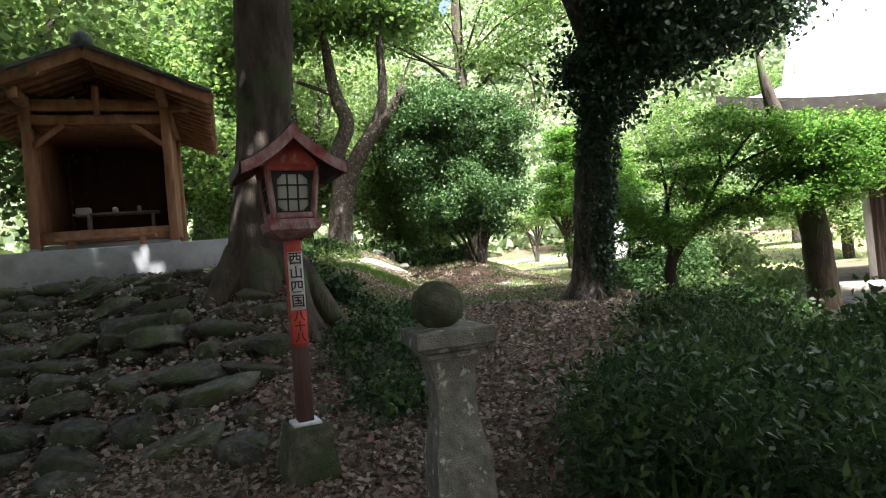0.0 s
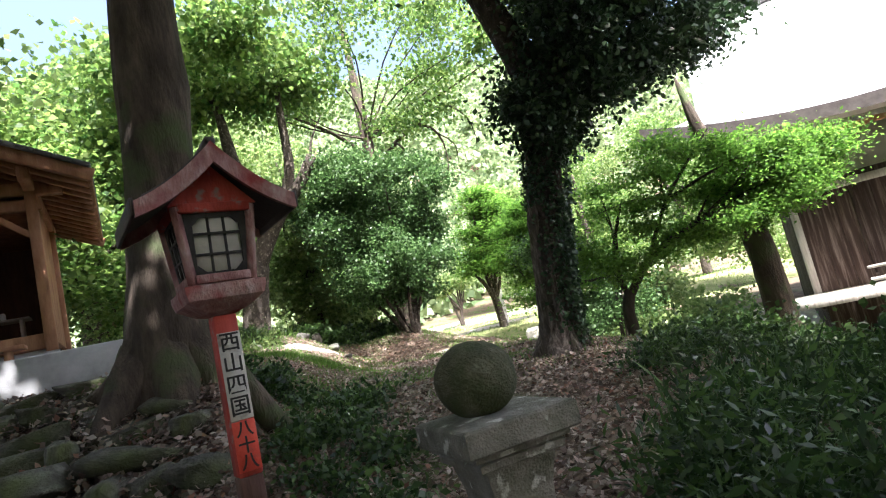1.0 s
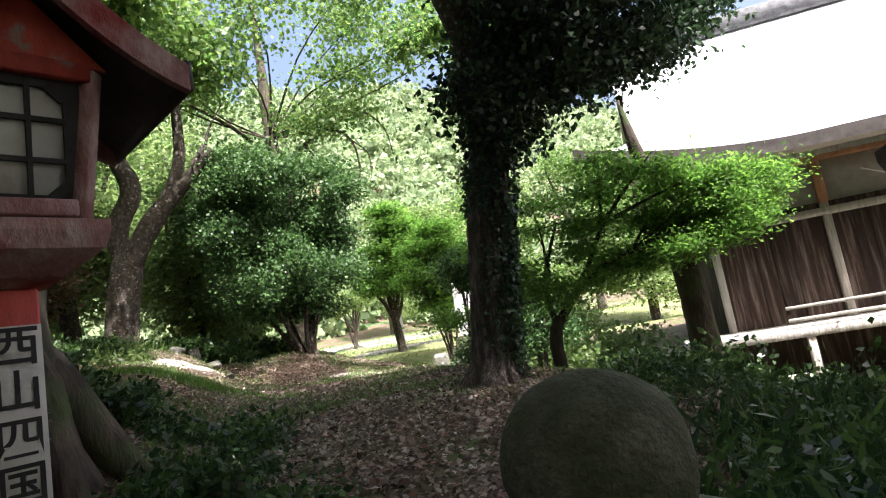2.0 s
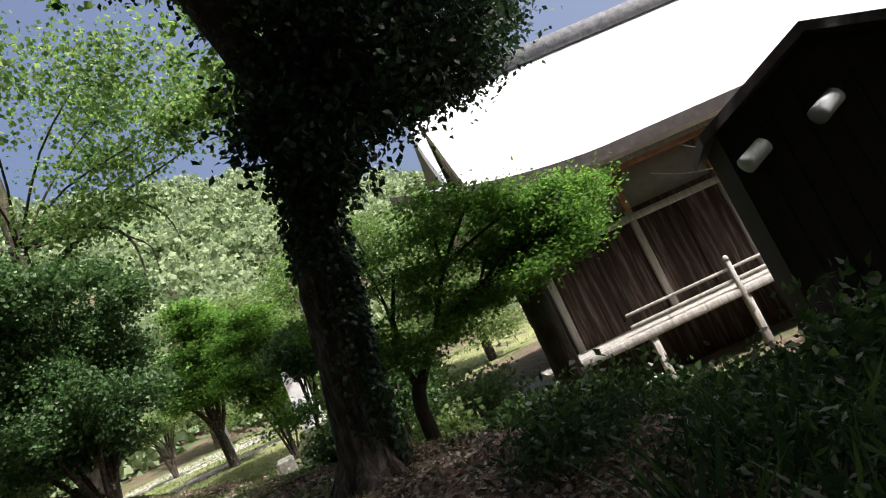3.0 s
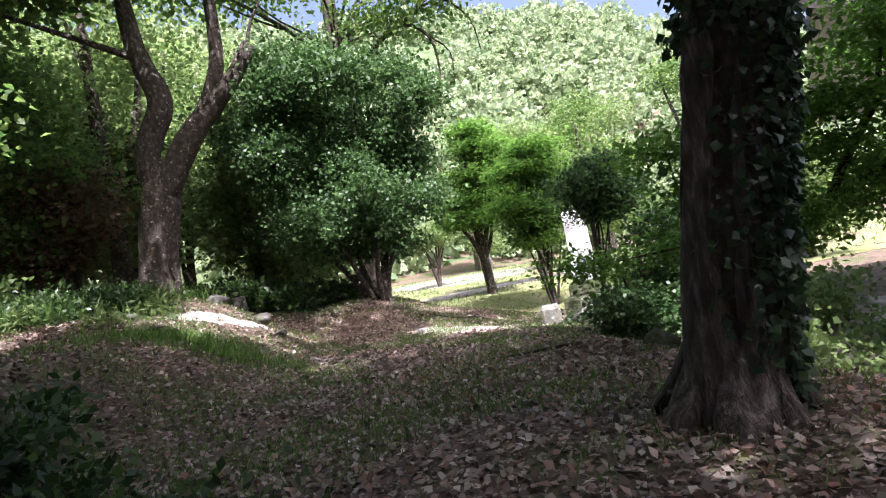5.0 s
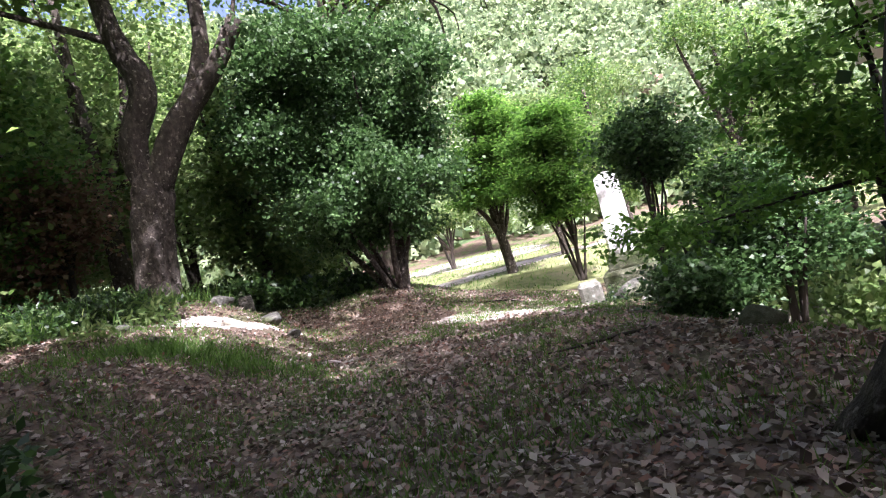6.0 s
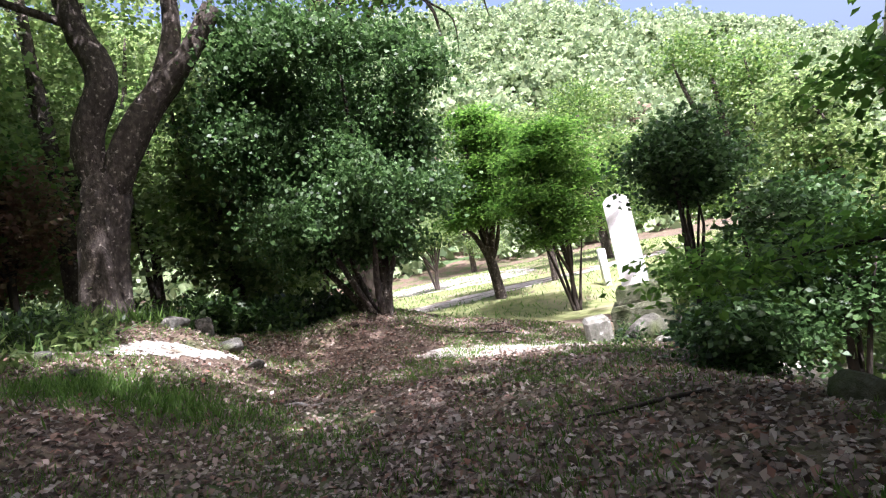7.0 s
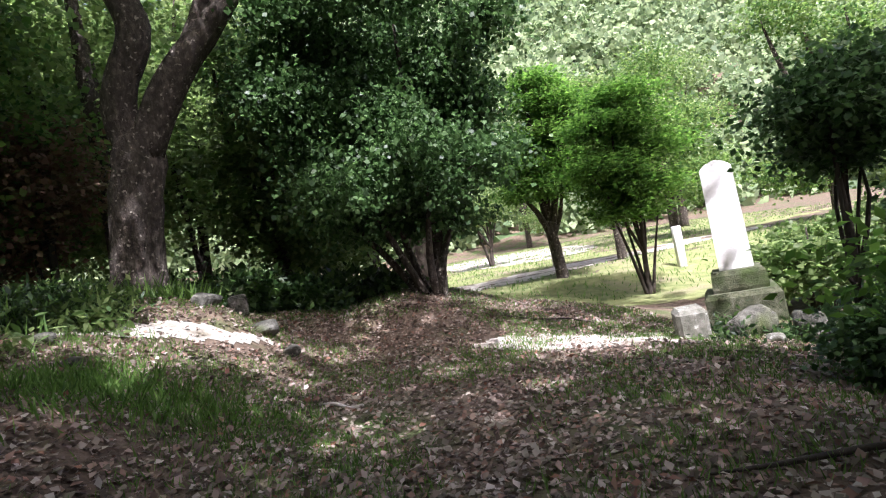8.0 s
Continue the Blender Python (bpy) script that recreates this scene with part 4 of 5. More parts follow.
small_tree("bare_sapling", 6.3, 39.0, 3.0, [(0.2, 0, 3.0, 1.6, 1.2, 0.7), (-0.8, 0, 2.6, 0.8, 0.8, 0.5)], G_BRIGHT, 3500, 0.16, 61, "small open-branched tree in the sunny clearing", 0.1, 0.3, stems=3)
small_tree("maple_tree", 5.5, 25.0, 3.6, [(0, 0, 3.3, 1.5, 1.4, 0.45), (0.5, -0.4, 2.6, 1.2, 1.0, 0.35), (-0.6, -0.3, 2.6, 1.0, 1.0, 0.35), (0.2, 0, 4.1, 1.4, 1.2, 0.45), (0.4, 0, 5.0, 1.2, 1.1, 0.45), (0.1, 0, 5.7, 0.8, 0.8, 0.35)], G_MAPLE, 26000, 0.1, 62, "spreading maple with bright layered foliage over the path", 0.16, -0.3, flat=0.7)
small_tree("maple_tree", 6.2, 21.2, 2.8, [(0, 0, 2.4, 1.2, 1.0, 0.3), (-0.6, -0.3, 2.9, 1.0, 0.9, 0.3), (0.5, 0.2, 3.3, 1.2, 0.9, 0.3), (-0.3, -0.2, 1.9, 0.9, 0.7, 0.22), (-0.2, 0, 3.9, 1.2, 1.0, 0.35), (0.1, 0, 4.5, 0.8, 0.8, 0.3)], G_MAPLE, 24000, 0.09, 63, "slender many-stemmed maple with bright green foliage", 0.06, 0.1, flat=0.7, stems=5)
small_tree("maple_tree", 8.2, 27.0, 5.0, [(0, 0, 4.4, 2.0, 1.8, 0.8), (-0.8, 0, 5.4, 1.7, 1.6, 0.7), (0.8, 0, 3.4, 1.5, 1.3, 0.6)], G_BRIGHT, 18000, 0.12, 64, "broad light green tree behind the stone marker", 0.14, 0.1, flat=0.5)
small_tree("round_tree", 3.42, 12.25, 2.1, [(0.0, 0, 1.9, 0.42, 0.4, 0.22), (0.36, 0.15, 1.7, 0.34, 0.34, 0.2), (0.2, 0.2, 1.62, 0.3, 0.3, 0.16), (0.15, -0.1, 2.12, 0.25, 0.25, 0.14), (0.62, 0.1, 1.85, 0.22, 0.22, 0.12)], G_CAMELLIA, 10500, 0.05, 65, "small dark evergreen with a round clipped head", 0.026, 0.0, stems=1, clump=0.12)
small_tree("shady_shrub", 3.78, 12.1, 1.5, [(0.0, 0, 0.38, 0.62, 0.6, 0.36), (0.45, 0.15, 0.6, 0.5, 0.5, 0.36), (-0.2, -0.1, 0.55, 0.4, 0.4, 0.25)], G_CAMELLIA, 15000, 0.055, 66, "dark low shrub at the edge of the path", 0.04, 0.1, "shrub", stems=4, clump=0.1)
small_tree("shady_shrub", 4.5, 11.9, 1.9, [(0.2, 0, 1.1, 0.75, 0.6, 0.5), (-0.1, 0.2, 1.7, 0.6, 0.5, 0.35)], G_CAMELLIA, 7000, 0.06, 67, "dark leafy shrub above the bank", 0.04, 0.1, "shrub", stems=3, clump=0.12)
small_tree("sunny_shrub", 6.3, 16.4, 1.4, [(0, 0, 0.7, 0.9, 0.8, 0.5), (0.8, 0.3, 0.8, 0.8, 0.7, 0.5), (1.7, 0.2, 0.8, 0.9, 0.7, 0.6)], G_BRIGHT, 11000, 0.09, 68, "pale sunlit shrub behind the stone marker", 0.03, 0.1, "shrub", stems=4, clump=0.12)
small_tree("thin_tree", -3.7, 23.2, 5.5, [(0.2, 0, 3.6, 1.6, 1.4, 0.9), (-0.6, 0.2, 4.8, 1.6, 1.4, 1.0), (0.9, 0, 2.6, 1.2, 1.1, 0.7)], G_BRIGHT, 15000, 0.12, 69, "thin forked tree with fresh green leaves", 0.12, 0.4, stems=2)
# the woods behind, tree after tree
wg = random.Random(17)
for k, (x, y, h) in enumerate([(-6.5, 14.5, 6), (-9.0, 18.0, 8), (-6.8, 20.5, 7), (-9.5, 24.5, 9), (-6.0, 27.0, 9), (-2.2, 28.5, 9), (-13.0, 21.0, 10), (-13.5, 13.0, 9), (0.2, 24.0, 7), (-1.6, 33.0, 10), (-9.0, 33.0, 13), (-3.5, 37.0, 13), (-15.0, 30.0, 14), (14.5, 35.0, 9), (17.0, 28.0, 8), (13.0, 56.0, 9), (20.0, 44.0, 10), (-8.5, 10.5, 9), (14.5, 21.0, 5), (-1.5, 20.8, 5), (-5.0, 22.0, 10), (-11.0, 27.0, 13)]):
    bl = []
    for j in range(7):
        a = wg.uniform(0, 6.28)
        zf = 0.25 + 0.7 * j / 6
        rr = h * 0.2 * (1.15 - 0.6 * abs(zf - 0.5))
        bl.append((rr * 0.8 * math.cos(a), rr * 0.8 * math.sin(a), h * zf, rr * 1.1, rr * 1.1, h * 0.12))
    small_tree("woodland_tree", x, y, h, bl, wg.choice((G_FOREST, G_BRIGHT, G_BRIGHT)), 16000, 0.09 + 0.006 * h, 100 + k, wg.choice(("leafy broadleaf tree in the dense woods", "tall broadleaf tree in the woods behind the path")), 0.1 + 0.012 * h, wg.uniform(-0.4, 0.4), clump=0.3, group="woodland trees")
# unseen tall trees added behind the start of the path, so their crowns shade it
for k, (x, y, h) in enumerate([(-2.8, -1.2, 11), (2.6, -0.8, 11), (0.2, -3.8, 12), (-5.5, 0.5, 11), (5.4, -2.2, 10.5), (-3.0, -5.5, 12), (4.0, -5.0, 12), (7.5, -3.0, 11), (-8.0, -3.0, 11), (-9.0, 4.0, 11), (-11.5, 9.0, 11), (-5.0, -8.0, 12), (1.0, -8.5, 13), (8.0, -7.5, 12)]):
    bl = [(wg.uniform(-1.6, 1.6), wg.uniform(-1.6, 1.6), h * wg.uniform(0.68, 0.98), 2.2, 2.2, 0.9) for _ in range(6)]
    small_tree("woodland_tree", x, y, h, bl, G_FOREST, 13000, 0.27, 300 + k, "unseen tall broadleaf tree added to shade the start of the path", 0.24, wg.uniform(-0.3, 0.3), clump=0.4, group="woodland trees")
# unseen dense woods added behind the start; they close it off and block sky light
for k, (x, y, h) in enumerate([(-11, -2, 9), (-9, -8, 9), (-4.5, -11, 9), (0, -12, 10), (4.5, -11, 9), (9, -9, 9), (12, -4, 8), (12.5, 1, 7), (-13, 4, 9), (-7, -5, 6), (6.5, -6.5, 6)]):
    bl = [(wg.uniform(-1.2, 1.2), wg.uniform(-1.2, 1.2), h * (0.15 + 0.13 * j), 1.7, 1.7, h * 0.12) for j in range(6)]
    small_tree("woodland_tree", x, y, h, bl, G_FOREST, 9000, 0.24, 400 + k, "unseen leafy broadleaf tree added behind the start to block sky light", 0.18, wg.uniform(-0.3, 0.3), clump=0.35, group="woodland trees")
small_tree("brown_shrub", -5.2, 19.6, 4.0, [(0, 0, 2.6, 1.1, 1.0, 1.1), (-0.6, 0.2, 1.6, 1.0, 0.9, 0.7)], G_RUSTY, 7000, 0.11, 71, "shrub with withered brown leaves", 0.06, 0.1, "shrub", stems=3)
TALL = (1.3, 22.4, gz(1.3, 22.4))
tall_blobs = [(1.2, -2.5, 7.6, 1.5, 1.3, 0.7), (2.2, -3.6, 7.4, 1.2, 1.0, 0.6), (2.6, -2.5, 9.2, 1.8, 1.6, 0.9), (-2.0, -2.2, 8.8, 1.8, 1.6, 0.9), (-3.6, -4.0, 8.6, 1.8, 1.6, 0.9), (-1.2, -4.5, 9.4, 1.8, 1.6, 0.8), (-0.9, 0.3, 5.6, 0.8, 0.7, 0.5)]
tall_limbs = [[(0.1, 0, 6.6, 0.12), (0.9, -1.2, 7.2, 0.09), (1.6, -2.6, 7.3, 0.06), (2.1, -3.4, 6.6, 0.04), (2.15, -3.7, 5.6, 0.022), (1.95, -3.7, 4.9, 0.012)],
              [(1.6, -2.6, 7.3, 0.05), (2.5, -3.2, 7.6, 0.035), (3.1, -3.6, 6.9, 0.02), (3.2, -3.8, 6.0, 0.01)], [(2.1, -3.4, 6.6, 0.025), (2.5, -3.6, 6.1, 0.016), (2.45, -3.7, 5.3, 0.008)], [(1.0, -1.4, 7.2, 0.05), (1.1, -2.4, 6.5, 0.03), (1.3, -2.9, 5.6, 0.01)],
              [(0.1, 0, 7.2, 0.1), (-1.2, -1.4, 8.0, 0.06), (-3.4, -3.6, 8.5, 0.02)]]
tall_blobs += [(3.6, -5.2, 8.6, 1.5, 1.3, 0.6), (-0.5, -4.5, 11.0, 2.4, 2.0, 1.0), (2.5, -5.0, 10.4, 2.0, 1.8, 0.9), (5.0, -3.0, 10.6, 1.9, 1.7, 0.9), (3.0, -1.0, 11.8, 2.2, 2.0, 1.0), (5.4, -5.5, 8.6, 1.3, 1.2, 0.6)]
tree("tall_tree", TALL, [(0, 0, -0.2, 0.34), (0.05, 0, 3, 0.28), (0.1, 0, 6.5, 0.25), (0.1, 0, 10, 0.18), (0.1, 0, 13, 0.06)], tall_limbs + twigs((0.1, 0, 8.0), tall_blobs, 14, 2, 0.02), M_BARK,
     leaf_cloud("crown", G_FOREST, tall_blobs, 17000, 0.13, 81, clump=0.3, hollow=0.0), "tall dark tree with crooked branches hanging over the path")


# ---- temple hall with a veranda ----
def hall(m):
    t = thing("temple_hall", m, "old timber hall with dark board walls, pale posts and veranda", "building")
    xs = [-1.88, 0.0, 1.83, 3.66, 5.5]
    for x in xs:
        part("post", boxed((x, -0.02, 1.0), (0.12, 0.12, 2.2), 0.01), M_WOOD_GREY, t, "silvery weathered post")
    for a, b in zip(xs, xs[1:]):
        k = 6
        w = (b - a - 0.12) / k
        for i in range(k):
            part("wall_board", boxed((a + 0.06 + w * (i + 0.5), 0.03 + 0.006 * (i % 2), 1.05), (w - 0.006, 0.03, 1.95), 0.003), M_WOOD_DARK, t, smooth=False)
        part("batten", boxed(((a + b) / 2, 0.0, 1.2), (0.05, 0.05, 1.8), 0.004), M_WOOD_DARK, t)
        part("upper_panel", boxed(((a + b) / 2, 0.04, 2.5), (b - a - 0.12, 0.04, 0.75), 0.003), M_PLASTER, t, "stained grey plaster panel")
        part("short_post", boxed((a, -0.02, 2.5), (0.14, 0.12, 0.8), 0.008), M_WOOD, t)
    part("head_beam", beam((-2.0, -0.06, 1.95), (5.6, -0.06, 1.95), 0.12, 0.13), M_WOOD_GREY, t, "pale weathered beam")
    part("wall_plate", beam((-2.3, -0.05, 2.92), (5.6, -0.05, 2.92), 0.16, 0.16), M_WOOD, t)
    part("end_wall", boxed((-1.86, 1.6, 1.3), (0.05, 3.2, 2.9), 0.004), M_WOOD_DARK, t)
    part("back_wall", boxed((1.8, 3.2, 1.0), (7.4, 0.06, 3.9), 0.004), M_WOOD_DARK, t)
    # shade beneath the veranda is put into the base's dark colour
    part("foundation", boxed((1.8, 1.7, -0.5), (7.2, 3.0, 0.9), 0.02), M_WOOD_DARK, t)
    # veranda
    y0 = -1.0
    for i in range(7):
        part("floor_board", boxed((1.4, y0 + 0.07 + 0.14 * i, 0.12), (8.3, 0.132, 0.04), 0.005), M_WOOD_GREY, t)
    part("veranda_edge_beam", beam((-2.75, y0 - 0.03, 0.06), (5.5, y0 - 0.03, 0.06), 0.07, 0.13), M_WOOD_GREY, t)
    for x in (-2.65, -0.95, 0.75, 2.45, 4.2):
        part("veranda_leg", boxed((x, y0 + 0.02, -0.5), (0.11, 0.11, 1.05), 0.008), M_WOOD_GREY, t)
    part("step_plank", boxed((-2.0, y0 - 0.35, -0.55), (1.7, 0.3, 0.06), 0.008), M_WOOD_GREY, t)
    for z, hh in ((0.27, 0.06), (0.47, 0.05)):
        part("rail", beam((-1.2, y0 + 0.02, z), (5.5, y0 + 0.02, z), 0.055, hh), M_WOOD_GREY, t, "pale rounded rail")
    for x in (0.7, 2.6, 4.5):
        part("rail_post", boxed((x, y0 - 0.04, 0.15), (0.075, 0.075, 0.9), 0.012), M_WOOD_GREY, t)
        part("post_knob", lathe([(0.025, 0.6), (0.05, 0.62), (0.052, 0.65), (0.04, 0.68), (0.012, 0.7)], 12), M_WOOD_GREY, t).location = (x, y0 - 0.04, 0)
    # tall concave roof with an upturned corner
    def eave_lift(x):
        return 0.62 * max(0.0, 1 - (x + 3.9) / 3.6) ** 1.8

    bm = bmesh.new()
    nx, ny = 30, 12
    grid = []
    for j in range(ny + 1):
        v = j / ny
        left = -3.9 + 1.15 * min(1.0, v / 0.35)
        r = []
        for i in range(nx + 1):
            x = left + (9.0 - left) * i / nx
            r.append(bm.verts.new((x, -1.3 + 3.9 * v, 3.02 + 3.5 * (0.5 * v + 0.5 * v * v) + eave_lift(x) * (1 - v) ** 2)))
        grid.append(r)
    back = [bm.verts.new((v.co.x, 6.5, 3.2)) for v in grid[-1]]
    grid.append(back)
    for a, b in zip(grid, grid[1:]):
        for i in range(nx):
            bm.faces.new((a[i], a[i + 1], b[i + 1], b[i]))
    r = bmesh.ops.extrude_face_region(bm, geom=bm.faces[:])
    for v in r["geom"]:
        if isinstance(v, bmesh.types.BMVert):
            v.co.z += 0.06
    bmesh.ops.recalc_face_normals(bm, faces=bm.faces)
    part("roof", bm, M_ROOFPALE, t, "steep pale grey sheet roof shining in the sun")
    edge = bmesh.new()
    rows = []
    for i in range(41):
        x = -3.92 + 12.9 * i / 40
        z = 3.0 + eave_lift(x)
        rows.append([edge.verts.new((x, y, z + dz)) for y, dz in ((-1.36, -0.1), (-1.36, 0.12), (-1.2, 0.12), (-1.2, -0.06))])
    for a, b in zip(rows, rows[1:]):
        for k in range(4):
            edge.faces.new((a[k], a[(k + 1) % 4], b[(k + 1) % 4], b[k]))
    bmesh.ops.recalc_face_normals(edge, faces=edge.faces)
    part("eave_edge", edge, M_ROOFMETAL, t, "thick dark shingled eave edge", smooth=False)
    part("verge_ridge", tube([(-2.85, -0.95, 3.5), (-2.85, -0.2, 4.0), (-2.82, 1.2, 5.1), (-2.75, 2.6, 6.55)], [0.1, 0.09, 0.08, 0.07], 6), M_ROOFPALE, t, "pale rounded verge of the roof", smooth=False)
    part("main_ridge", beam((-2.9, 2.6, 6.72), (9.0, 2.6, 6.72), 0.34, 0.42, 0.05), M_TILE, t, "heavy dark tiled roof ridge")
    for i in range(30):
        x = -3.3 + i * 0.3
        lift = 0.62 * max(0.0, 1 - (x + 3.9) / 3.6) ** 1.8
        part("rafter", beam((x, -1.22, 2.8 + lift), (x, 0.1, 3.02 + lift * 0.5), 0.07, 0.09, 0.004), M_WOOD_GREY, t)
    return t


HALL = pose(9.25, 9.5, 0.05, 0, 0, -35.9)
hall(HALL)
wire = mesh_ob("wire", tube([HALL @ Vector(p) for p in ((0.5, -0.5, 2.5), (1.0, -0.4, 2.3), (1.5, -0.3, 2.18), (2.0, -0.15, 2.12))], [0.01] * 4, 6), M_WHITE)
tagged(wire, "pale wire sagging under the eave of the hall", "wire")


# ---- dark shed corner with white-capped beam ends ----
def shed(m):
    t = thing("dark_shed", m, "blackened timber outbuilding with white-capped beam ends", "building")
    for i in range(8):
        part("wall_board", boxed((0.14 + 0.28 * i, 0.0, 0.25), (0.274, 0.04, 4.0), 0.004), M_DARKWOOD, t, smooth=False)
    for i in range(7):
        part("wall_board", boxed((0.0, 0.14 + 0.28 * i, 0.25), (0.04, 0.274, 4.0), 0.004), M_DARKWOOD, t, smooth=False)
    part("back_wall", boxed((1.12, 1.96, 0.25), (2.24, 0.04, 4.0), 0.004), M_DARKWOOD, t)
    part("far_wall", boxed((2.24, 1.0, 0.25), (0.04, 1.9, 4.0), 0.004), M_DARKWOOD, t)
    for sx in (0, 1):
        a, b = ((-0.22, 2.12), (1.12, 2.72)) if sx == 0 else ((1.12, 2.72), (2.46, 2.12))
        bm = bmesh.new()
        v = [bm.verts.new((x, y, z + dz)) for dz in (0, 0.12) for x, z in (a, b) for y in (-0.35, 2.3)]
        for f in ((0, 1, 3, 2), (4, 6, 7, 5), (0, 4, 5, 1), (2, 3, 7, 6), (0, 2, 6, 4), (1, 5, 7, 3)):
            bm.faces.new([v[i] for i in f])
        bmesh.ops.recalc_face_normals(bm, faces=bm.faces)
        part("roof_slope", bm, M_ROOFMETAL, t, smooth=False)
    gb = bmesh.new()
    tri = [gb.verts.new((x, y, z)) for y in (-0.02, 0.02) for x, z in ((0, 2.2), (2.24, 2.2), (1.12, 2.7))]
    gb.faces.new(tri[:3])
    gb.faces.new(tri[3:][::-1])
    part("gable_board", gb, M_DARKWOOD, t, smooth=False)
    for x, z in ((0.3, 1.86), (1.1, 2.0)):
        bmn = part("beam_end", tube([(x + 0.12, -0.12, z + 0.02), (x + 0.02, -0.16, z)], [0.07, 0.07], 12), M_DARKWOOD, t)
        part("white_cap", tube([(x + 0.03, -0.155, z), (x - 0.24, -0.28, z - 0.13)], [0.1, 0.105], 16), M_WHITE, bmn, "white-painted round beam end")
    return t


shed(pose(5.42, 5.8, 0.21, 0, 0, -60) @ Matrix.Scale(0.83, 4))


# ---- granite marker stone on a stepped plinth ----
def marker(m):
    t = thing("stone_marker", m, "tall pale granite marker post on a mossy stone plinth", "monument")
    part("shaft", lathe([(0.192, 0.28), (0.18, 1.52), (0.165, 1.545), (0.1, 1.6), (0.02, 1.63)], square=True), M_STELE, t, "sunlit pale granite shaft", smooth=False)
    part("plinth", lathe([(0.3, 0.02), (0.31, 0.06), (0.3, 0.22), (0.27, 0.27), (0.15, 0.285)], square=True), M_CARVED_MOSS, t, smooth=False)
    part("lower_step", lathe([(0.42, -0.35), (0.42, -0.04), (0.38, 0.02), (0.2, 0.024)], square=True), M_CARVED_MOSS, t, smooth=False)
    return t


marker(pose(4.68, 15.5, 0.63, 0, -1.5, -31))
for k, (x, y, s, lab) in enumerate([(4.35, 14.95, (0.7, 0.4, 0.4), "low mossy stone of a kerb row"), (4.95, 14.75, (0.6, 0.4, 0.4), "low mossy stone of a kerb row"), (4.3, 14.45, (0.2, 0.16, 0.14), "small pale loose stone"),
                                    (-1.42, 16.1, (0.24, 0.2, 0.32), "small upright stone on the mound"), (-1.75, 15.9, (0.42, 0.3, 0.22), "mossy stone on the mound"), (-1.05, 15.6, (0.4, 0.3, 0.2), "mossy stone on the mound"), (-2.5, 13.9, (0.2, 0.15, 0.12), "small stone in the grass"), (-2.05, 13.4, (0.2, 0.16, 0.08), "flat stone in the grass"),
                                    (-1.45, 3.9, (0.3, 0.25, 0.2), "yellow-green mossy stone beside the lantern"), (2.9, 10.3, (0.34, 0.3, 0.22), "dark stone at the edge of the path"), (-0.75, 15.3, (0.3, 0.22, 0.14), "low stone half buried in leaves"), (-1.75, 8.9, (0.7, 0.45, 0.3), "dark mossy rock beside the path"), (-2.4, 9.1, (0.8, 0.5, 0.4), "dark mossy rock beside the path")]):
    o = mesh_ob("stone", rock(k * 2.3 + 4, s, 3), M_CARVED if "pale" in lab else M_CARVED_MOSS if "dark" in lab else M_STONE)
    o.location = (x, y, gz(x, y) + s[2] * 0.3)
    o.rotation_euler = (0, 0, k * 1.1)
    tagged(o, lab, "stone")

kerb = mesh_ob("kerb_stone", boxed((0, 0, 0), (0.34, 0.42, 0.46), 0.045), M_CARVED, smooth=False)
kerb.matrix_world = pose(3.72, 15.05, gz(3.72, 15.05) + 0.12, 2, -2, -20)
tagged(kerb, "squared grey kerb stone at the edge of the path", "stone")

# fallen sticks
for k, (x, y, L, a) in enumerate([(-0.18, 13.7, 0.4, 160), (3.6, 13.6, 1.4, 150), (2.0, 11.0, 0.9, 170), (2.6, 16.9, 1.3, 172)]):
    c, s = math.cos(radians(a)) * L / 2, math.sin(radians(a)) * L / 2
    bm = tube([(x + c * u, y + s * u, gz(x + c * u, y + s * u) + 0.03 + 0.015 * math.sin(u * 4 + k)) for u in (-1, -0.4, 0.3, 1)], [0.012, 0.016, 0.013, 0.006], 7, 0.2, k)
    tagged(mesh_ob("fallen_stick", bm, M_WOOD_GREY if k == 0 else M_BARK_DARK), "fallen stick lying on the leaf litter", "stick")

# far white posts, sunlit lane
for x, y, h in ((6.9, 30.0, 2.4), (8.35, 23.6, 1.2)):
    o = mesh_ob("white_post", boxed((0, 0, h / 2 - 0.1), (0.22, 0.16, h), 0.02), M_STELE)
    o.location = (x, y, gz(x, y))
    tagged(o, "pale stone post standing beside the far lane", "post")


# ---- leaf litter, grass and undergrowth ----
def scatter(name, mat, n, region, size, seed, label, lay=0.6, wide=0.36, lift=0.015, keep=None):
    """Single leaves lying on the ground inside region (x0, x1, y0, y1); keep(x, y): the share that stays."""
    g = np.random.default_rng(seed)
    x = g.uniform(region[0], region[1], n)
    y = region[2] + (region[3] - region[2]) * g.random(n) ** 1.25
    ok = [True] * n if keep is None else [g.random() < keep(a, b) for a, b in zip(x, y)]
    x, y = x[ok], y[ok]
    m = len(x)
    z = np.array([gz(a, b) for a, b in zip(x, y)]) + lift * (0.4 + g.random(m))
    up = g.normal(size=(m, 3))
    up[:, 2] *= 1 - lay
    up /= np.linalg.norm(up, axis=1)[:, None]
    ref = g.normal(size=(m, 3)) * (1 - lay) + np.array((0, 0, 1.0))
    rt = np.cross(up, ref)
    rt /= np.linalg.norm(rt, axis=1)[:, None] + 1e-9
    s = size * (0.5 + 0.9 * g.random(m))
    ob = new(name, quads(name, mat, np.stack([x, y, z], 1), rt * (s * wide)[:, None], up * s[:, None]))
    return tagged(ob, label, "leaves", kind="stuff")


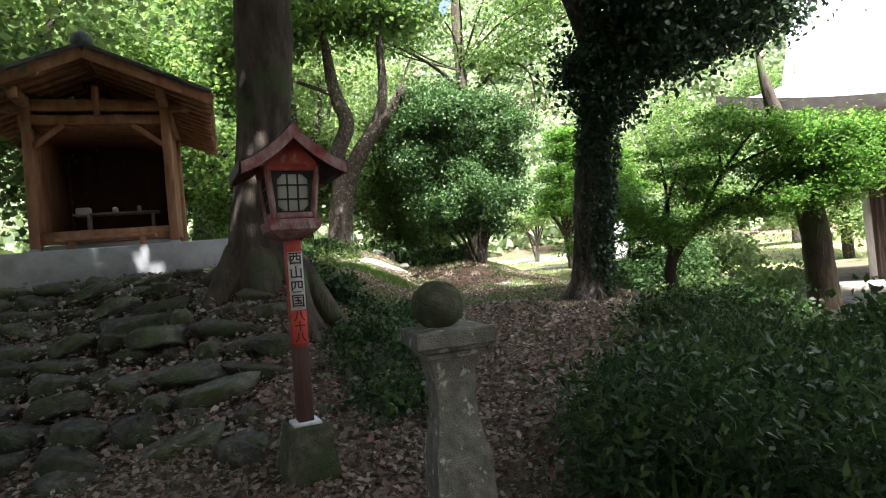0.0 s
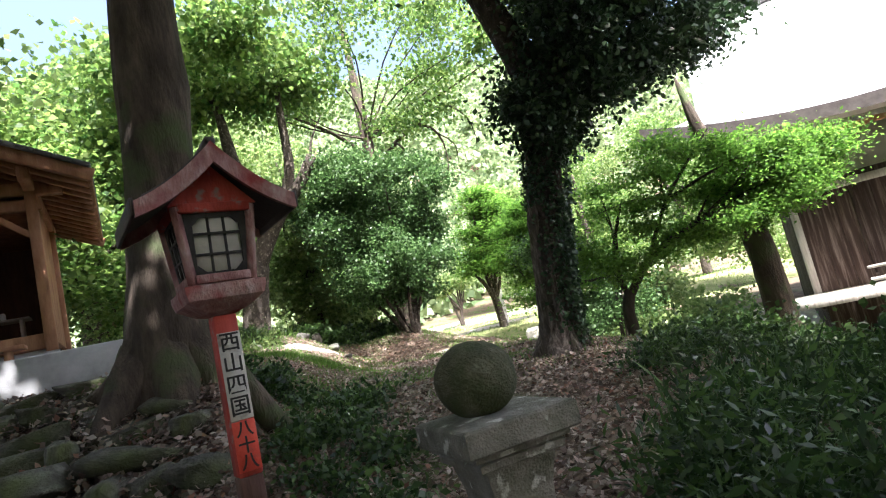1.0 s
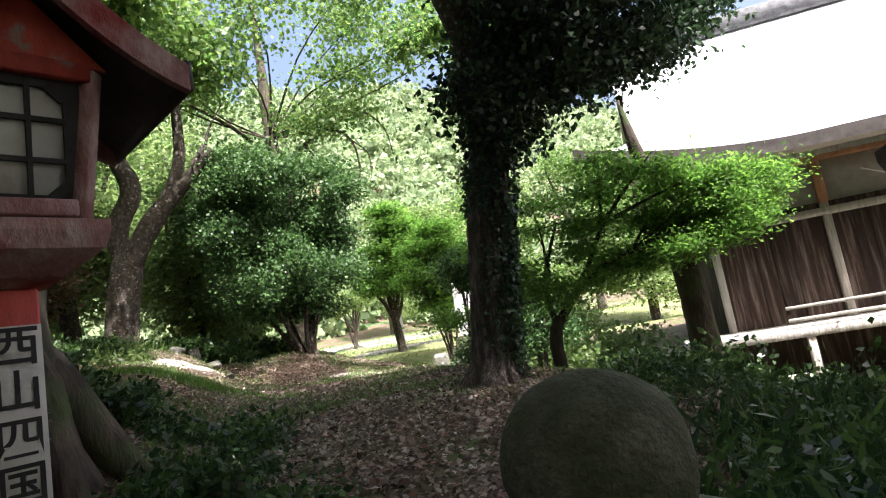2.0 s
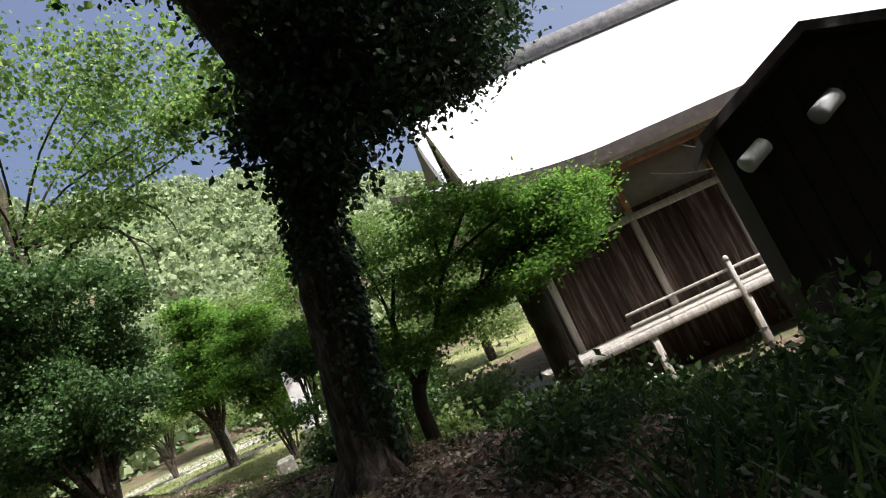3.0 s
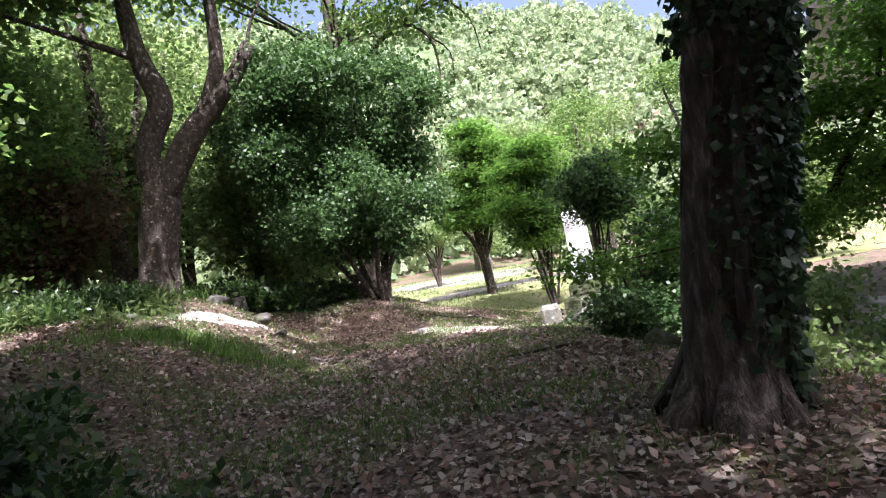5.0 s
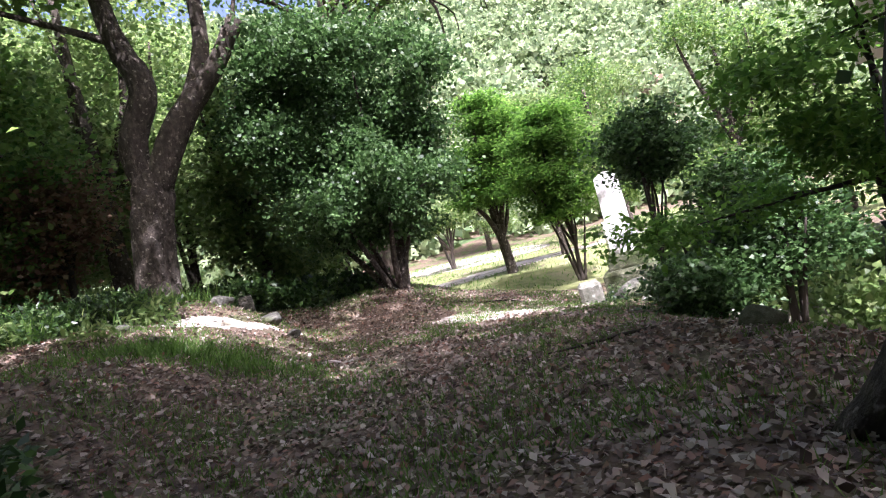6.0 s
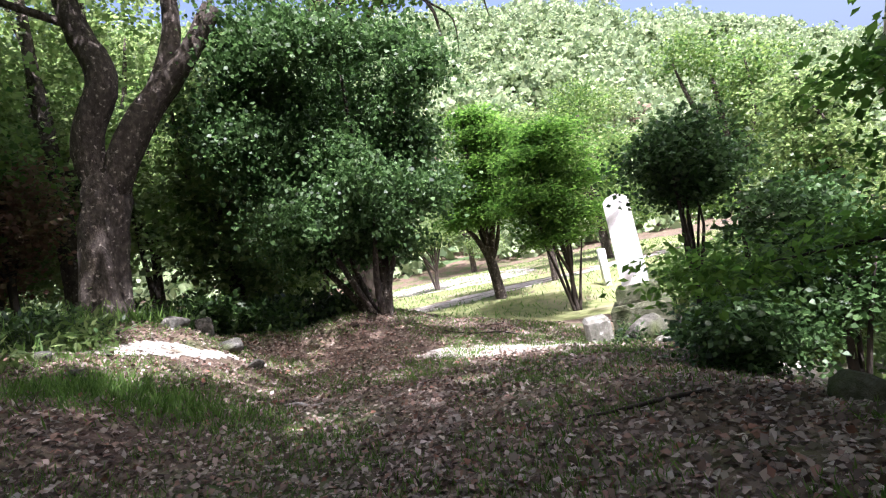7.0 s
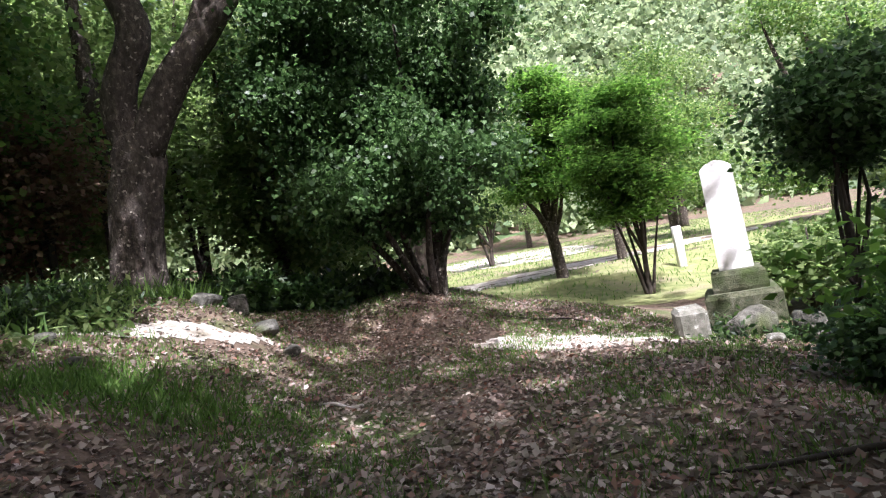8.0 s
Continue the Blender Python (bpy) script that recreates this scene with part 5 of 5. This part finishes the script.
def litter_here(x, y):
    v = 0.75 + 0.5 * noise.noise((x * 0.8, y * 0.8, 7))
    # few leaves over the painted sun patches, so they stay pale
    if abs(y - 15.7 + 0.28 * (x - 1.6)) < 0.55 and 1.3 < x < 3.9 or abs(y - 14.75 - 0.55 * (x + 1.9)) < 0.25 and -2.9 < x < -1:
        return 0.14
    return v * (1 - 0.15 * sm(10.5, 13.5, y))


scatter("leaf_litter", M_LITTER, 250000, (-4.0, 4.6, 1.8, 20), 0.05, 1, "fallen brown leaves covering the forest floor", keep=litter_here)


def bank_z(y):
    """Height of the stone bank's face at y."""
    return -0.25 + 1.65 * max(0.0, (y - 3.5) / 3.3) ** 1.05


gb = np.random.default_rng(61)
bn = 26000
by = 3.3 + 3.4 * gb.random(bn)
bz = np.array([bank_z(v) for v in by])
bx = -1.05 - 0.42 * (bz + 0.2) - 4.2 * gb.random(bn) ** 2.2
bup = gb.normal(size=(bn, 3)) * (1, 1, 0.5)
bup /= np.linalg.norm(bup, axis=1)[:, None]
brt = np.cross(bup, gb.normal(size=(bn, 3)) * 0.4 + (0, -0.4, 1.0))
brt /= np.linalg.norm(brt, axis=1)[:, None]
bs = 0.055 * (0.5 + 0.9 * gb.random(bn))
tagged(new("bank_litter", quads("bank_litter", M_LITTER, np.stack([bx, by, bz + gb.uniform(-0.08, 0.1, bn)], 1), brt * (bs * 0.36)[:, None], bup * bs[:, None])), "fallen brown leaves lodged between the bank stones", "leaves", kind="stuff")


def blades(name, mat, n, region, h, seed, label, keep, w=0.06, category="grass"):
    g = np.random.default_rng(seed)
    x = g.uniform(region[0], region[1], n)
    y = g.uniform(region[2], region[3], n)
    ok = [g.random() < keep(a, b) for a, b in zip(x, y)]
    x, y = x[ok], y[ok]
    m = len(x)
    z = np.array([gz(a, b) for a, b in zip(x, y)]) - 0.01
    up = g.normal(size=(m, 3)) * 0.45
    up[:, 2] = 1
    s = h * (0.4 + 0.9 * g.random(m))
    a = g.uniform(0, 6.28, m)
    rt = np.stack([np.cos(a), np.sin(a), np.zeros(m)], 1)
    ob = new(name, quads(name, mat, np.stack([x, y, z], 1), rt * (s * w)[:, None], up * s[:, None], 0.2))
    return tagged(ob, label, category, kind="stuff")


def grass_here(x, y):
    v = noise.noise((x * 0.7, y * 0.7, 1)) + 0.6 * noise.noise((x * 2.2, y * 2.2, 5))
    return max(0.0, min(1.0, v * 1.9 + 0.48)) * sm(6.5, 10, y)


blades("path_grass", G_GRASS, 190000, (-3.2, 4.6, 6.5, 20), 0.065, 2, "short patchy grass growing through the leaf litter", grass_here)
blades("grass_tuft", G_GRASS, 22000, (-3.0, -0.2, 11.8, 14.0), 0.11, 3, "bright green patch of soft grass", lambda x, y: math.exp(-((x + 1.55) / 0.75) ** 2 - ((y - 12.9 - 0.2 * (x + 1.5)) / 0.42) ** 2))
blades("lush_grass", G_GRASS, 26000, (-9, 0.2, 14, 26), 0.34, 4, "long lush grass below the woods", lambda x, y: sm(-1.4, -2.4, x + 0.12 * (y - 16)) if y > 16 else sm(-2.3, -3.2, x), 0.035)
blades("field_grass", G_GRASS, 36000, (-2, 26, 21, 60), 0.13, 5, "sunny short grass of the far clearing", lambda x, y: 0.0 if abs(y - 27.2 - 0.32 * (x - 3)) < 1.6 else 0.8, 0.09)


def undergrowth(name, mat, spots, n, size, seed, label, h=0.3, wide=0.3, category="undergrowth"):
    """Low leafy cover: blobs of (x, y, radius, height) standing on the ground."""
    blobs = [(x, y, gz(x, y) + hh * 0.45, r, r, hh * 0.6) for x, y, r, hh in spots]
    ob = new(name, leaf_cloud(name, mat, blobs, n, size, seed, wide=wide, clump=0.1, per=9, hollow=0.2, droop=0.1))
    return tagged(ob, label, category, kind="stuff")


ug = random.Random(9)
near = [(ug.uniform(0.75, 4.6), ug.uniform(2.2, 6.6), 0.38, ug.uniform(0.4, 0.75)) for _ in range(90)]
near = [(x, y, r, hh * (1 if y < 4.4 else 0.6) * (1 if x < 2.2 else 0.75)) for x, y, r, hh in near if x > 0.72 + 0.6 * max(0, y - 3.7)]
undergrowth("undergrowth", G_FERN, near, 62000, 0.065, 6, "dense dark green undergrowth on the slope beside the path", wide=0.17)
blades("bamboo_grass", G_FERN, 2200, (0.6, 4.2, 2.2, 5.4), 0.35, 15, "long narrow bamboo-grass leaves among the undergrowth", lambda x, y: 0.75 if x > 0.7 + 0.6 * max(0, y - 3.6) else 0.0, 0.045)
undergrowth("bank_undergrowth", G_FERN, [(ug.uniform(3.2, 7.0), ug.uniform(5.2, 8.8), 0.45, ug.uniform(0.22, 0.5)) for _ in range(50)], 30000, 0.07, 7, "tall leafy shrubs between the path and the hall", wide=0.33)
undergrowth("shed_shrubs", G_FERN, [(ug.uniform(3.5, 5.0), ug.uniform(4.3, 5.3), 0.34, ug.uniform(0.8, 1.15)) for _ in range(9)], 12000, 0.075, 16, "dark leafy shrubs in front of the outbuilding", wide=0.3)
undergrowth("fern_bank", G_FERN, [(-1.1 + ug.uniform(-0.3, 0.8), ug.uniform(4.4, 8.5), 0.22, 0.14) for _ in range(20)], 7000, 0.06, 8, "low green plants on the bank below the big tree", wide=0.3)
undergrowth("left_undergrowth", G_FERN, [(ug.uniform(-6.5, -2.5), ug.uniform(14.0, 18.5), 0.45, ug.uniform(0.2, 0.5)) for _ in range(60)], 38000, 0.085, 9, "green leafy plants under the forked tree", wide=0.2)
undergrowth("pale_ferns", G_BRIGHT, [(ug.uniform(-5.5, -2.4), ug.uniform(12.6, 17.0), 0.35, ug.uniform(0.15, 0.34)) for _ in range(26)], 9000, 0.11, 19, "light green ferns and weeds at the edge of the path", wide=0.16)
undergrowth("plinth_weeds", G_FERN, [(ug.uniform(3.7, 5.6), ug.uniform(14.5, 15.3), 0.22, ug.uniform(0.12, 0.25)) for _ in range(12)], 2600, 0.07, 20, "low weeds round the foot of the stone marker", wide=0.22)
undergrowth("path_edge_plants", G_FERN, [(ug.uniform(-2.6, -1.15), ug.uniform(8.2, 9.4), 0.25, ug.uniform(0.15, 0.32)) for _ in range(14)], 4200, 0.08, 21, "dark low plants over the rocks beside the path", wide=0.25)
undergrowth("bush_skirt", G_FERN, [(ug.uniform(-2.0, 0.6), ug.uniform(18.0, 20.5), 0.45, ug.uniform(0.3, 0.7)) for _ in range(22)], 9000, 0.13, 10, "leafy plants at the foot of the camellia bush", wide=0.3)
undergrowth("garden_shrubs", G_BRIGHT, [(ug.uniform(5, 9), ug.uniform(11.5, 14.5), 0.5, ug.uniform(0.4, 1.0)) for _ in range(20)], 9000, 0.1, 12, "sunlit garden shrubs beyond the maple", wide=0.35)
undergrowth("clipped_hedge", G_BRIGHT, [(-9.5 + 0.6 * k, 14.2 + 0.1 * k, 0.5, 0.9) for k in range(9)], 8000, 0.08, 13, "low green hedge behind the shelter", wide=0.4, category="hedge")

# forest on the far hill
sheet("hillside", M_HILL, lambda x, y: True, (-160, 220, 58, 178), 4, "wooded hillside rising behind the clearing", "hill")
hg = random.Random(23)
hill = []
for k in range(800):
    y = hg.uniform(60, 158)
    x = hg.uniform(-0.9, 1.25) * y
    s = hg.uniform(2.2, 4.0)
    hill.append((x, y, gz(x, y) + s * 0.8, s, s, s * 1.1))
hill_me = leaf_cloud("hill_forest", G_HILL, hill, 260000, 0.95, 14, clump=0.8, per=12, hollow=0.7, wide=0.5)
tagged(new("hill_forest", hill_me), "sunlit broadleaf forest covering the far hillside, haze put into its leaf colours", "forest", kind="stuff")

# overhead cable by the hall
for a, b in (((9.6, 8.2, 2.75), (5.6, 5.9, 1.95)),):
    a, b = Vector(a), Vector(b)
    bm = tube([a, (a + b) / 2 - Vector((0, 0, 0.008 * (b - a).length)), b], [0.012, 0.012, 0.012], 6)
    tagged(mesh_ob("cable", bm, M_WIRE), "black overhead cable sagging beside the hall", "cable")
